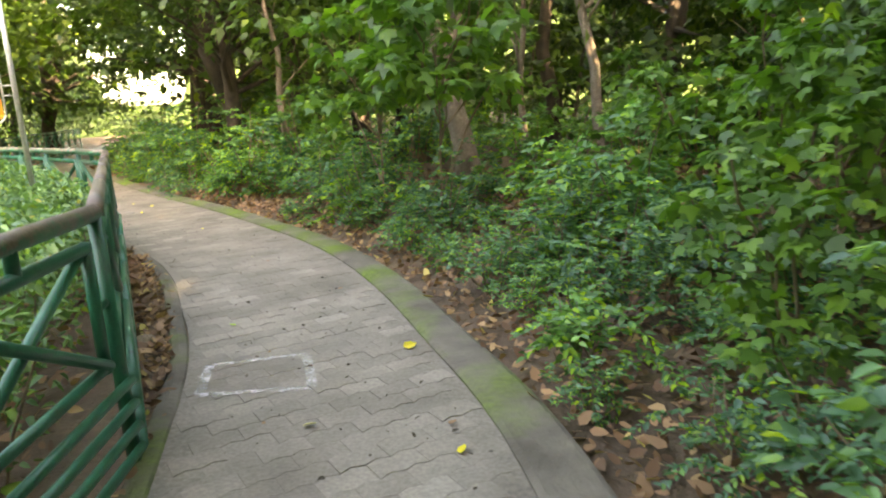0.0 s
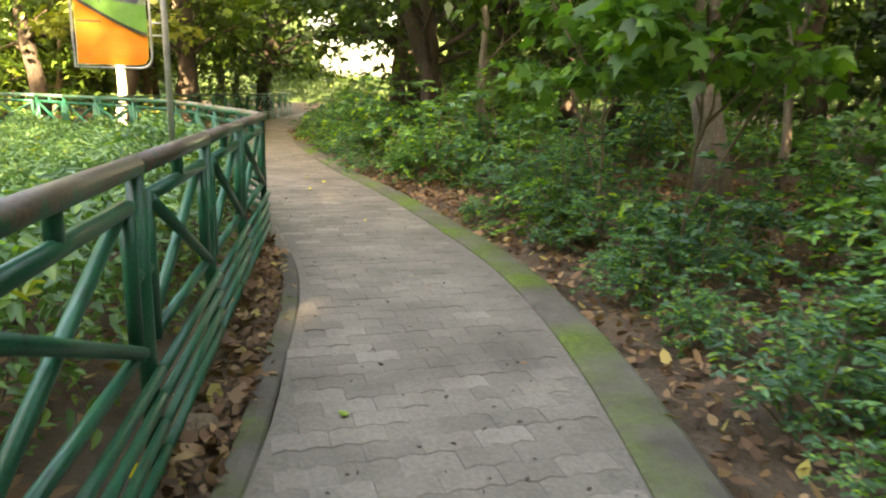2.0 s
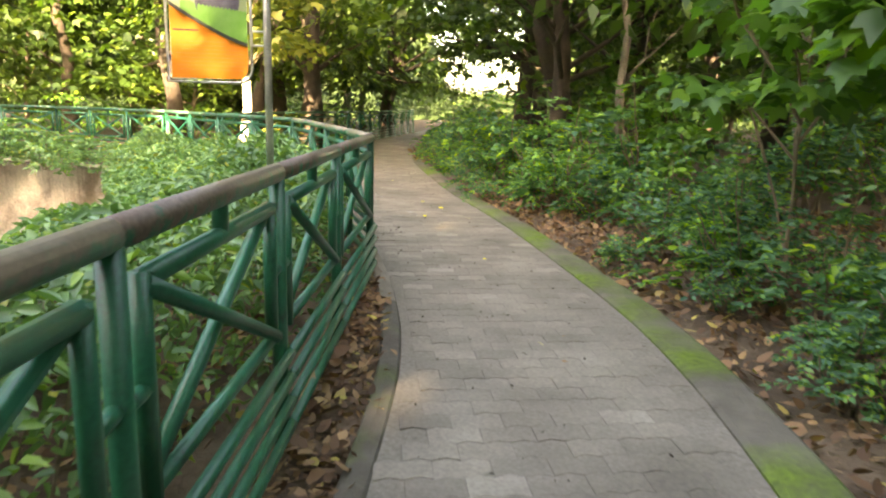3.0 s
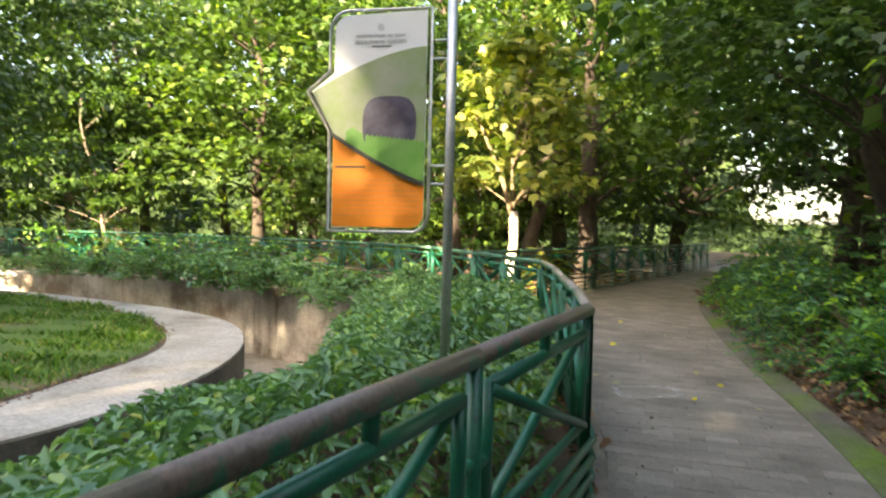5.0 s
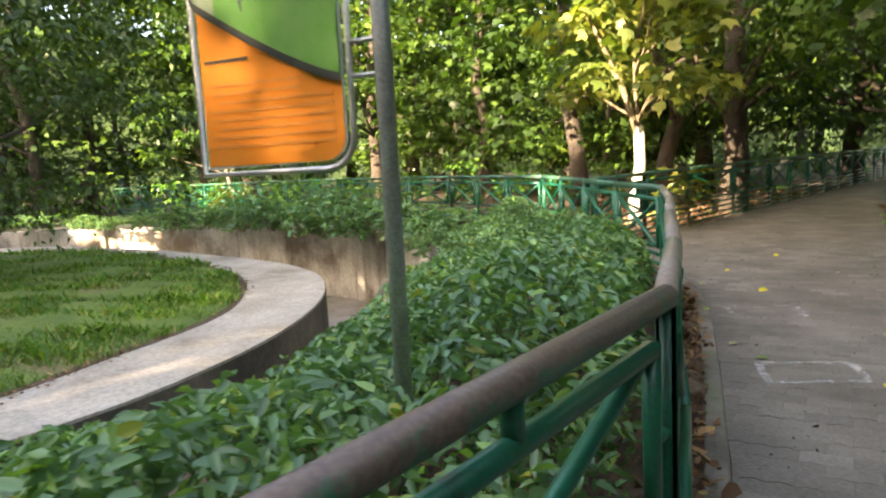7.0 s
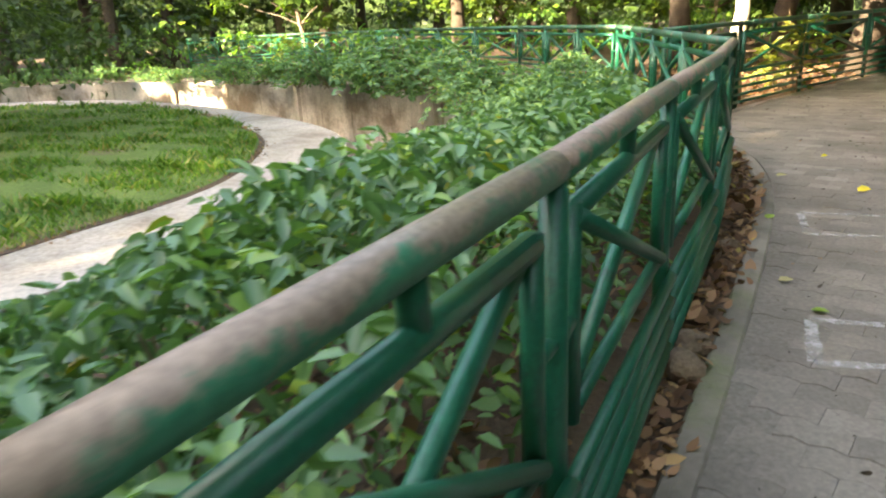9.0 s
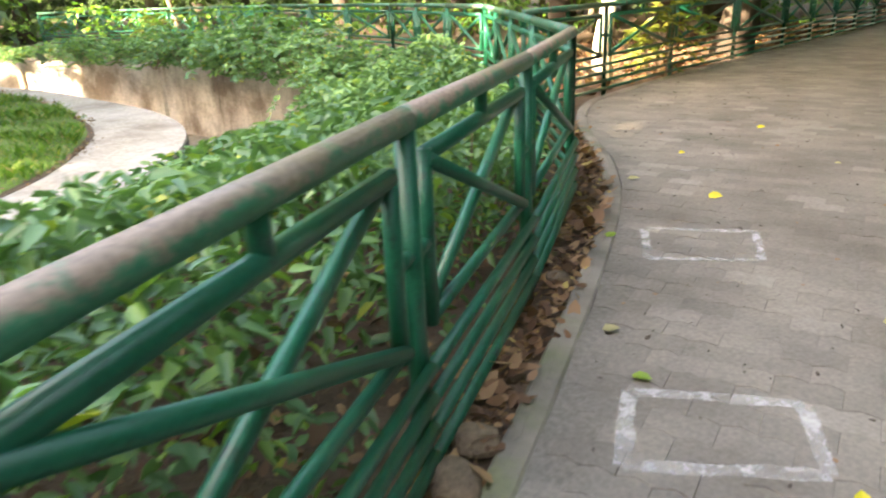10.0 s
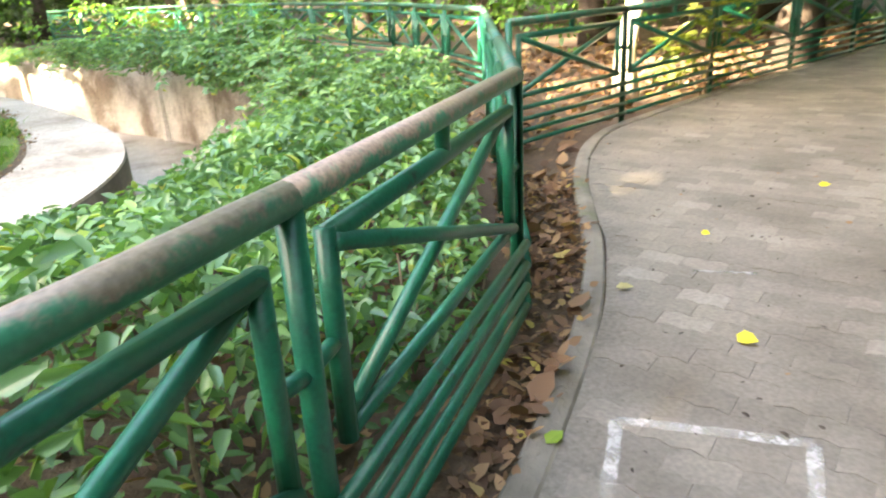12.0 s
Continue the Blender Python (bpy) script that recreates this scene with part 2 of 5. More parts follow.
M_RAIL_FAR = paint_mat("green_handrail_paint", (0.022, 0.13, 0.08), (0.14, 0.13, 0.1), 0.56, 0.45)
M_CHALK = patch_paint("worn_white_paint", (0.74, 0.72, 0.7))


# ---- mesh helpers ----
def mesh_of(name, verts, faces, material, smooth=False):
    me = bpy.data.meshes.new(name)
    me.from_pydata([tuple(v) for v in verts], [], [tuple(f) for f in faces])
    me.materials.append(material)
    if smooth:
        me.polygons.foreach_set("use_smooth", [True] * len(me.polygons))
    me.update()
    return me


def part(name, mesh, parent, label="", kind=""):
    ob = new(name, mesh)
    ob.parent = parent
    return tagged(ob, label, kind=kind)


def thing(name, label, category, group="", kind="", at=(0, 0, 0)):
    ob = new(name)
    ob.empty_display_size = 0.1
    ob.location = at
    return tagged(ob, label, category, group, kind)


def bm_mesh(name, bm, material, smooth=False):
    me = bpy.data.meshes.new(name)
    bm.to_mesh(me)
    bm.free()
    me.materials.append(material)
    if smooth:
        me.polygons.foreach_set("use_smooth", [True] * len(me.polygons))
    return me


def tube(pts, radii, seg=10, wob=0.0, cap=True, seed=0):
    """Verts and faces of a round bar along pts with a radius at each."""
    r = random.Random(seed)
    pts = [Vector(p) for p in pts]
    vs, fs = [], []
    side = None
    for i, p in enumerate(pts):
        d = (pts[min(i + 1, len(pts) - 1)] - pts[max(i - 1, 0)]).normalized()
        if side is None:
            side = d.orthogonal().normalized()
        side = (side - d * side.dot(d)).normalized()
        up = d.cross(side)
        for k in range(seg):
            a = 2 * math.pi * k / seg
            q = radii[i] * (1 + wob * r.uniform(-1, 1))
            vs.append(p + (side * math.cos(a) + up * math.sin(a)) * q)
    for i in range(len(pts) - 1):
        for k in range(seg):
            a, b = i * seg + k, i * seg + (k + 1) % seg
            fs.append((a, b, b + seg, a + seg))
    if cap:
        fs.append(tuple(range(seg - 1, -1, -1)))
        fs.append(tuple(range((len(pts) - 1) * seg, len(pts) * seg)))
    return vs, fs


def join(*lots):
    vs, fs = [], []
    for v, f in lots:
        n = len(vs)
        vs += list(v)
        fs += [tuple(i + n for i in q) for q in f]
    return vs, fs


def bar(name, a, b, r, parent, material, seg=10, label=""):
    v, f = tube([a, b], [r, r], seg)
    return part(name, mesh_of(name, v, f, material, True), parent, label)


def leaves(pos, axis, size, gen, droop=0.25, wide=0.55, lobes=True):
    """Many leaves at once: a folded blade of two quads each, or one quad."""
    n = len(pos)
    axis = axis / (np.linalg.norm(axis, axis=1, keepdims=True) + 1e-9)
    upv = np.tile([0.0, 0.0, 1.0], (n, 1)) + gen.normal(0, 0.45, (n, 3))
    side = np.cross(axis, upv)
    side /= np.linalg.norm(side, axis=1, keepdims=True) + 1e-9
    nor = np.cross(side, axis)
    L = (size * gen.uniform(0.65, 1.25, n))[:, None]
    W = L * wide * gen.uniform(0.8, 1.15, n)[:, None]
    tip = pos + axis * L - nor * L * droop
    fold = gen.uniform(0.03, 0.16, n)[:, None] * L
    if lobes:
        l1, r1 = pos + axis * L * 0.22 + side * W * 0.48 + nor * fold, pos + axis * L * 0.22 - side * W * 0.48 + nor * fold
        l2 = pos + axis * L * 0.62 + side * W * 0.42 + nor * (fold - L * droop * 0.4)
        r2 = pos + axis * L * 0.62 - side * W * 0.42 + nor * (fold - L * droop * 0.4)
        v = np.stack([pos, l1, l2, tip, r2, r1], 1).reshape(-1, 3)
        b = np.arange(n)[:, None] * 6
        f = np.concatenate([b + [0, 3, 2, 1], b + [0, 5, 4, 3]], 1).reshape(-1, 4)
    else:
        l1, r1 = pos + axis * L * 0.45 + side * W * 0.5 + nor * fold, pos + axis * L * 0.45 - side * W * 0.5 + nor * fold
        v = np.stack([pos, r1, tip, l1], 1).reshape(-1, 3)
        f = np.arange(n * 4).reshape(-1, 4)
    return v, f


def palm_leaves(pos, axis, size, gen, droop=0.3):
    """Many broad leaves with five pointed lobes each."""
    n = len(pos)
    axis = axis / (np.linalg.norm(axis, axis=1, keepdims=True) + 1e-9)
    side = np.cross(axis, np.tile([0.0, 0.0, 1.0], (n, 1)) + gen.normal(0, 0.4, (n, 3)))
    side /= np.linalg.norm(side, axis=1, keepdims=True) + 1e-9
    nor = np.cross(side, axis)
    L = (size * gen.uniform(0.65, 1.25, n))[:, None]
    rim = []
    for a, r in ((0.0, 0.0), (-78, 0.46), (-48, 0.74), (-24, 0.58), (0, 1.0), (24, 0.58), (48, 0.74), (78, 0.46)):
        c, q = r * math.cos(radians(a)), r * math.sin(radians(a))
        rim.append(pos + axis * L * c + side * L * q - nor * L * droop * r * r)
    v = np.stack(rim, 1).reshape(-1, 3)
    return v, np.arange(n * len(rim)).reshape(-1, len(rim))


def np_mesh(name, v, f, material):
    me = bpy.data.meshes.new(name)
    me.vertices.add(len(v))
    me.vertices.foreach_set("co", np.asarray(v, dtype=np.float32).ravel())
    k = f.shape[1]
    me.loops.add(f.size)
    me.loops.foreach_set("vertex_index", f.ravel().astype(np.int32))
    me.polygons.add(len(f))
    me.polygons.foreach_set("loop_start", np.arange(0, f.size, k, dtype=np.int32))
    me.materials.append(material)
    me.update(calc_edges=True)
    me.validate()
    return me


def inside(x, y, poly):
    """Which of the points lie in the polygon (arrays)."""
    x, y = np.asarray(x, float), np.asarray(y, float)
    c = np.zeros(x.shape, bool)
    for (x0, y0), (x1, y1) in zip(poly, poly[1:] + poly[:1]):
        hit = ((y0 > y) != (y1 > y)) & (x < (x1 - x0) * (y - y0) / ((y1 - y0) or 1e-9) + x0)
        c ^= hit
    return c


def smooth_line(pts, step=0.25):
    """A gently curved line through the points, at even steps (Catmull-Rom)."""
    p = [Vector((*q, 0)) for q in pts]
    p = [p[0] * 2 - p[1]] + p + [p[-1] * 2 - p[-2]]
    out = []
    for i in range(1, len(p) - 2):
        n = max(2, int((p[i + 1] - p[i]).length / step))
        for k in range(n):
            t = k / n
            a, b, c, d = p[i - 1], p[i], p[i + 1], p[i + 2]
            q = 0.5 * ((2 * b) + (c - a) * t + (2 * a - 5 * b + 4 * c - d) * t * t + (3 * b - a - 3 * c + d) * t ** 3)
            out.append((q.x, q.y))
    out.append(pts[-1])
    return out


def offset(line, d):
    """The line moved d metres to its right."""
    out = []
    for i, (x, y) in enumerate(line):
        a, b = line[max(i - 1, 0)], line[min(i + 1, len(line) - 1)]
        t = Vector((b[0] - a[0], b[1] - a[1])).normalized()
        out.append((x + t.y * d, y - t.x * d))
    return out


def dist_to(x, y, line):
    """Distance of points to a line (arrays)."""
    best = np.full(np.shape(x), 1e9)
    for (x0, y0), (x1, y1) in zip(line, line[1:]):
        dx, dy = x1 - x0, y1 - y0
        t = np.clip(((x - x0) * dx + (y - y0) * dy) / (dx * dx + dy * dy + 1e-12), 0, 1)
        best = np.minimum(best, np.hypot(x - x0 - t * dx, y - y0 - t * dy))
    return best


def slab(name, poly, top, bottom, material):
    """A flat plate over a polygon, with its sides."""
    bm = bmesh.new()
    up = [bm.verts.new((x, y, top)) for x, y in poly]
    dn = [bm.verts.new((x, y, bottom)) for x, y in poly]
    es = [bm.edges.new((up[i], up[(i + 1) % len(up)])) for i in range(len(up))]
    bmesh.ops.triangle_fill(bm, edges=es, use_beauty=True)
    for i in range(len(up)):
        j = (i + 1) % len(up)
        bm.faces.new((up[i], dn[i], dn[j], up[j]))
    bmesh.ops.recalc_face_normals(bm, faces=bm.faces)
    return bm_mesh(name, bm, material)


def strip(name, left, right, top, bottom, material, jag=0.0):
    """A kerb between two lines, its top slightly rounded at both edges."""
    vs, fs = [], []
    r = random.Random(3)
    for (x0, y0), (x1, y1) in zip(left, right):
        j = r.uniform(-jag, jag)
        for f, z in ((0, bottom), (0, top - 0.012), (0.1, top + j * 0.4), (0.5, top + 0.006 + j), (0.9, top + j * 0.4), (1, top - 0.012), (1, bottom)):
            vs.append((x0 + (x1 - x0) * f, y0 + (y1 - y0) * f, z))
    for i in range(len(left) - 1):
        for k in range(6):
            a = i * 7 + k
            fs.append((a, a + 7, a + 8, a + 1))
    return mesh_of(name, vs, fs, material)


# ---- plan ----
RIGHT = smooth_line([(2.6, -9), (2.3, -4), (1.95, 0), (1.45, 2.4), (0.84, 3.95), (0.12, 5.5), (-0.8, 7.0), (-2.1, 8.6), (-3.5, 10.2), (-5.4, 12.2), (-7.4, 14.5), (-9.9, 17.6), (-13.2, 22.6), (-17.5, 31), (-22, 40)])
LEFT = smooth_line([(1.25, -9), (1.0, -4), (0.6, 0), (-0.3, 3.05), (-1.0, 4.5), (-1.95, 6.05), (-3.35, 7.7), (-5.0, 9.25), (-6.75, 10.75), (-7.9, 11.5), (-9.4, 12.2), (-10.5, 12.95), (-11.2, 14.0), (-12.1, 15.7), (-13.5, 18.6), (-15.3, 22.6), (-19.5, 31.5), (-24, 41)])
PATH_POLY = LEFT + RIGHT[::-1]
V1, V2, V3 = (-3.15, 7.28), (-7.38, 10.77), (-13.07, 12.72)
V0 = (-0.2, 2.46)
WALL_LINE = smooth_line([(-11.9, 11.2), (-13.6, 11.45), (-16.6, 11.1), (-19.5, 10.1), (-23.5, 7.7), (-26.6, 4.8), (-29.2, 1.2), (-30.4, -3), (-29, -9), (-22, -15)], 0.6)
NEAR_EDGE = smooth_line([(-22, -15), (-9, -15), (-3.6, -9), (-3.4, -3), (-3.6, 1.5), (-4.6, 4.2), (-5.9, 6.3), (-7.6, 7.9), (-9.6, 9.3), (-11.3, 10.4), (-11.9, 11.2)], 0.6)
ENCLOSURE = WALL_LINE[:-1] + NEAR_EDGE[:-1]
APRON = smooth_line([(-6.2, -6), (-6.0, 0), (-6.6, 3.4), (-7.35, 5.2), (-8.4, 6.4), (-9.7, 7.35), (-11.4, 8.1), (-13.3, 8.4), (-15.3, 8.05), (-17.5, 7.1), (-20.5, 5.5), (-24, 2.6), (-25.6, -2), (-24, -9), (-15, -12), (-8, -10)], 0.4)
LAWN = smooth_line([(-7.8, -5), (-7.4, 0), (-7.7, 2.6), (-8.3, 4.4), (-9.25, 5.35), (-10.4, 6.35), (-11.5, 6.85), (-13.1, 7.12), (-14.3, 7.1), (-15.9, 6.7), (-17.8, 6.05), (-20.8, 4.5), (-23, 2.0), (-24.2, -2), (-22.5, -8), (-15, -10.5), (-9.5, -9)], 0.4)
ISLAND_Z, MOAT_Z = -0.3, -1.9

# ground: one sheet with the sunken enclosure cut out of it
BIG = [(-400, -400), (400, -400), (400, 400), (-400, 400)]
bm = bmesh.new()
edges = []
for ring in (BIG, ENCLOSURE):
    vs = [bm.verts.new((x, y, -0.03)) for x, y in ring]
    edges += [bm.edges.new((vs[i], vs[(i + 1) % len(vs)])) for i in range(len(vs))]
bmesh.ops.triangle_fill(bm, edges=edges, use_beauty=True)
bmesh.ops.recalc_face_normals(bm, faces=bm.faces)
for f in bm.faces:
    if f.normal.z < 0:
        f.normal_flip()
ground = tagged(new("ground", bm_mesh("ground", bm, M_SOIL)), "brown forest soil under the trees", "ground", kind="structure")

moat = tagged(new("moat_floor", slab("moat_floor", ENCLOSURE, MOAT_Z, MOAT_Z - 0.2, M_CONCRETE)), "grey concrete floor of the dry moat", "floor", kind="structure")


def ring_wall(name, line, top, bottom, thick, material, label):
    out = offset(line, -thick)
    vs, fs = [], []
    for (x0, y0), (x1, y1) in zip(line, out):
        vs += [(x0, y0, bottom), (x0, y0, top - 0.02), (x0 + (x1 - x0) * 0.08, y0 + (y1 - y0) * 0.08, top), (x1, y1, top), (x1, y1, bottom)]
    for i in range(len(line) - 1):
        for k in range(4):
            a = i * 5 + k
            fs.append((a, a + 1, a + 6, a + 5))
    return tagged(new(name, mesh_of(name, vs, fs, material)), label, "wall", kind="structure")


ring_wall("wall_far", WALL_LINE[::-1], -0.15, MOAT_Z, 0.3, M_WALL, "stained concrete retaining wall of the moat")
ring_wall("wall_near", NEAR_EDGE[::-1], -0.1, MOAT_Z, 0.25, M_WALL, "concrete retaining wall below the hedge")
# wall joints: shallow pilasters where the bays of the wall meet
for jx, jy in ((-17.9, 10.5), (-23.0, 8.0), (-27.2, 4.2)):
    s = min(range(len(WALL_LINE)), key=lambda i: math.hypot(WALL_LINE[i][0] - jx, WALL_LINE[i][1] - jy))
    x, y = WALL_LINE[s]
    x1, y1 = WALL_LINE[s + 1]
    t = Vector((x1 - x, y1 - y)).normalized()
    n = Vector((t.y, -t.x)) if inside([x + t.y * 0.3], [y - t.x * 0.3], ENCLOSURE)[0] else Vector((-t.y, t.x))
    p0, p1 = Vector((x, y)) - t * 0.09, Vector((x, y)) + t * 0.09
    q0, q1 = p0 + n * 0.11, p1 + n * 0.11
    tagged(new("wall_pilaster", slab("wall_pilaster", [tuple(p0 - n * 0.02), tuple(p1 - n * 0.02), tuple(q1), tuple(q0)], -0.17, MOAT_Z, M_WALL)), "narrow concrete joint of the moat wall", "wall", kind="structure")

tagged(new("island_apron", slab("island_apron", APRON, ISLAND_Z, MOAT_Z, M_CONCRETE)), "pale concrete apron round the lawn", "pavement", kind="structure")
# its outer face, the shadow below the edge put into the colour
M_FACE_SHADOW = plain("shadow_dark_concrete", [(0.3, (0.045, 0.042, 0.032)), (0.55, (0.12, 0.105, 0.08)), (0.75, (0.2, 0.175, 0.14))], 1.4, 0.85, 20, 0.6, 0.015)
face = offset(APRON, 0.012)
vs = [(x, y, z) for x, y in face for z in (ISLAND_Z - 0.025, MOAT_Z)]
tagged(new("apron_face", mesh_of("apron_face", vs, [(2 * i, 2 * i + 1, 2 * i + 3, 2 * i + 2) for i in range(len(face) - 1)], M_FACE_SHADOW)), "concrete face below the apron, shadow painted dark", "wall", kind="structure")
bm = bmesh.new()
vs = [bm.verts.new((x, y, ISLAND_Z + 0.015)) for x, y in LAWN]
cx, cy = -15.5, -1.5
inner = [bm.verts.new((cx + (x - cx) * 0.8, cy + (y - cy) * 0.8, ISLAND_Z + 0.12)) for x, y in LAWN]
mid = bm.verts.new((cx, cy, ISLAND_Z + 0.2))
for i in range(len(LAWN)):
    j = (i + 1) % len(LAWN)
    bm.faces.new((vs[i], inner[i], inner[j], vs[j]))
    bm.faces.new((inner[i], mid, inner[j]))
bmesh.ops.recalc_face_normals(bm, faces=bm.faces)
edge = [(cx + (x - cx) * 1.008, cy + (y - cy) * 1.01) for x, y in LAWN]
tagged(new("lawn_edge", slab("lawn_edge", edge, ISLAND_Z + 0.008, ISLAND_Z - 0.05, M_SOIL)), "bare brown soil at the edge of the lawn", "ground", kind="structure")
lawn = tagged(new("lawn", bm_mesh("lawn", bm, M_LAWN)), "green mown lawn on the island", "ground", kind="structure")

# path bed and kerbs
CRACK = [offset(LEFT, max(0.0, 0.03 * noise.noise(Vector((k * 0.35, 4.1, 0))) + 0.01 * noise.noise(Vector((k * 1.7, 2.1, 0)))))[k] for k in range(len(LEFT))]
tagged(new("path_bed", slab("path_bed", CRACK + RIGHT[::-1], 0.0035, -0.1, M_BED)), "sandy grey bed of the paved path", "path", kind="structure")
tagged(new("path_margin", strip("path_margin", CRACK, offset(LEFT, 0.2), -0.002, -0.05, M_BED)), "sandy grey margin beside the pavers", "path", kind="structure")
tagged(new("path_margin", strip("path_margin", offset(RIGHT, -0.2), RIGHT, -0.002, -0.05, M_BED)), "sandy grey margin beside the pavers", "path", kind="structure")
tagged(new("kerb_right", strip("kerb_right", RIGHT, offset(RIGHT, 0.27), 0.03, -0.1, M_KERB_R, 0.008)), "mossy concrete kerb along the path", "kerb", kind="structure")
K = next(i for i, p in enumerate(LEFT) if p[1] > 6.6)
for line, mat, lab in ((LEFT[:K + 1], M_KERB_LM, "mossy broken concrete edging along the path"), (LEFT[K:], M_KERB_L, "grey concrete edging along the path")):
    tagged(new("kerb_left", strip("kerb_left", offset(line, -0.115), line, 0.014, -0.1, mat, 0.008)), lab, "kerb", kind="structure")


# ---- fences ----
RAIL_H = 1.12


def fence(stops, label, rail_mat, rail_r=0.036, front=-1):
    """Tube fence through the given post places: thick handrail, framed crosses, three low rails."""
    x0, y0 = stops[0]
    f = thing("fence", label, "fence", "green tube fences", at=(x0, y0, 0))
    loc = lambda p, z: Vector((p[0] - x0, p[1] - y0, z))
    top = RAIL_H - rail_r
    r = random.Random(int(abs(x0) * 100))
    for i, (a, b) in enumerate(zip(stops, stops[1:])):
        A, B = Vector(a), Vector(b)
        d = (B - A).normalized()
        n = Vector((-d.y, d.x))
        bar("handrail", loc(a, top), loc(b, top), rail_r, f, rail_mat, 14, "rubbed handrail")
        bar("post", loc(a, -0.05), loc(a, top), 0.03, f, M_GREEN, 12)
        u, w = A + d * 0.12, B - d * 0.12
        hi, lo = 0.965, 0.475
        bar("frame_rail", loc(u, hi), loc(w, hi), 0.027, f, M_GREEN)
        bar("frame_rail", loc(u, lo), loc(w, lo), 0.022, f, M_GREEN)
        bar("frame_post", loc(u, lo - 0.02), loc(u, hi + 0.02), 0.025, f, M_GREEN)
        bar("frame_post", loc(w, lo - 0.02), loc(w, hi + 0.02), 0.025, f, M_GREEN)
        e = n * 0.018
        bar("brace", loc(u + e, lo + 0.01), loc(w + e, hi - 0.01), 0.023, f, M_GREEN)
        bar("brace", loc(u - e, hi - 0.01), loc(w - e, lo + 0.01), 0.023, f, M_GREEN)
        m = (A + B) / 2
        bar("stub", loc(m, hi), loc(m, top), 0.024, f, M_GREEN)
        for p, q in ((A, u), (B, w)):
            bar("connector", loc(p, 0.72 + r.uniform(-0.02, 0.02)), loc(q, 0.72), 0.02, f, M_GREEN, 8)
        o = n * front * 0.042
        for z in (0.375, 0.275, 0.175, 0.075):
            bar("low_rail", loc(A + o, z), loc(B + o, z), 0.021, f, M_GREEN, 8)
    bar("post", loc(stops[-1], -0.05), loc(stops[-1], top), 0.03, f, M_GREEN, 12)
    for p in stops[1:-1]:
        bm = bmesh.new()
        bmesh.ops.create_uvsphere(bm, u_segments=12, v_segments=8, radius=rail_r * 1.0)
        bmesh.ops.translate(bm, verts=bm.verts, vec=loc(p, top))
        part("rail_joint", bm_mesh("rail_joint", bm, rail_mat, True), f)
    return f


def along(a, b, dists):
    """Places at distances from a towards b."""
    A, B = Vector(a), Vector(b)
    d = (B - A).normalized()
    return [tuple(A + d * s) for s in dists]


def even(a, b, step):
    n = max(1, round((Vector(b) - Vector(a)).length / step))
    return [tuple(Vector(a).lerp(Vector(b), k / n)) for k in range(n + 1)]


first = along(V1, V0, [0, 1.64, 2.97, 4.27, 5.66])
fence(first[::-1], "green steel tube fence with worn brown handrail", M_RAIL)
fence([(0.75, -3.6), (0.62, -2.2), (0.45, -0.85), (0.2, 0.6), (0.0, 1.25), V0], "green steel tube fence with worn brown handrail", M_RAIL)
fence([V1, (-3.96, 8.0), (-5.01, 8.865), (-6.06, 9.755), V2], "green steel tube fence with worn handrail beside the creepers", M_RAIL_PALE)
fence(even(V2, V3, 1.4), "green steel tube fence above the moat", M_RAIL_FAR)
FAR_FENCE = [V3, (-17.0, 12.5), (-22.0, 11.1), (-26.8, 8.6), (-30.5, 4.6)]
for a, b in zip(FAR_FENCE, FAR_FENCE[1:]):
    fence(even(a, b, 1.5), "green steel tube fence behind shrubs above the moat", M_RAIL_FAR)
OUTER = [(-10.35, 11.95), (-11.13, 13.5), (-12.06, 15.25), (-13.85, 19.2), (-15.7, 23.2), (-19.9, 32)]
for a, b in zip(OUTER, OUTER[1:]):
    fence(even(a, b, 1.75), "green steel tube fence along the far bend of the path", M_RAIL_FAR, 0.033)


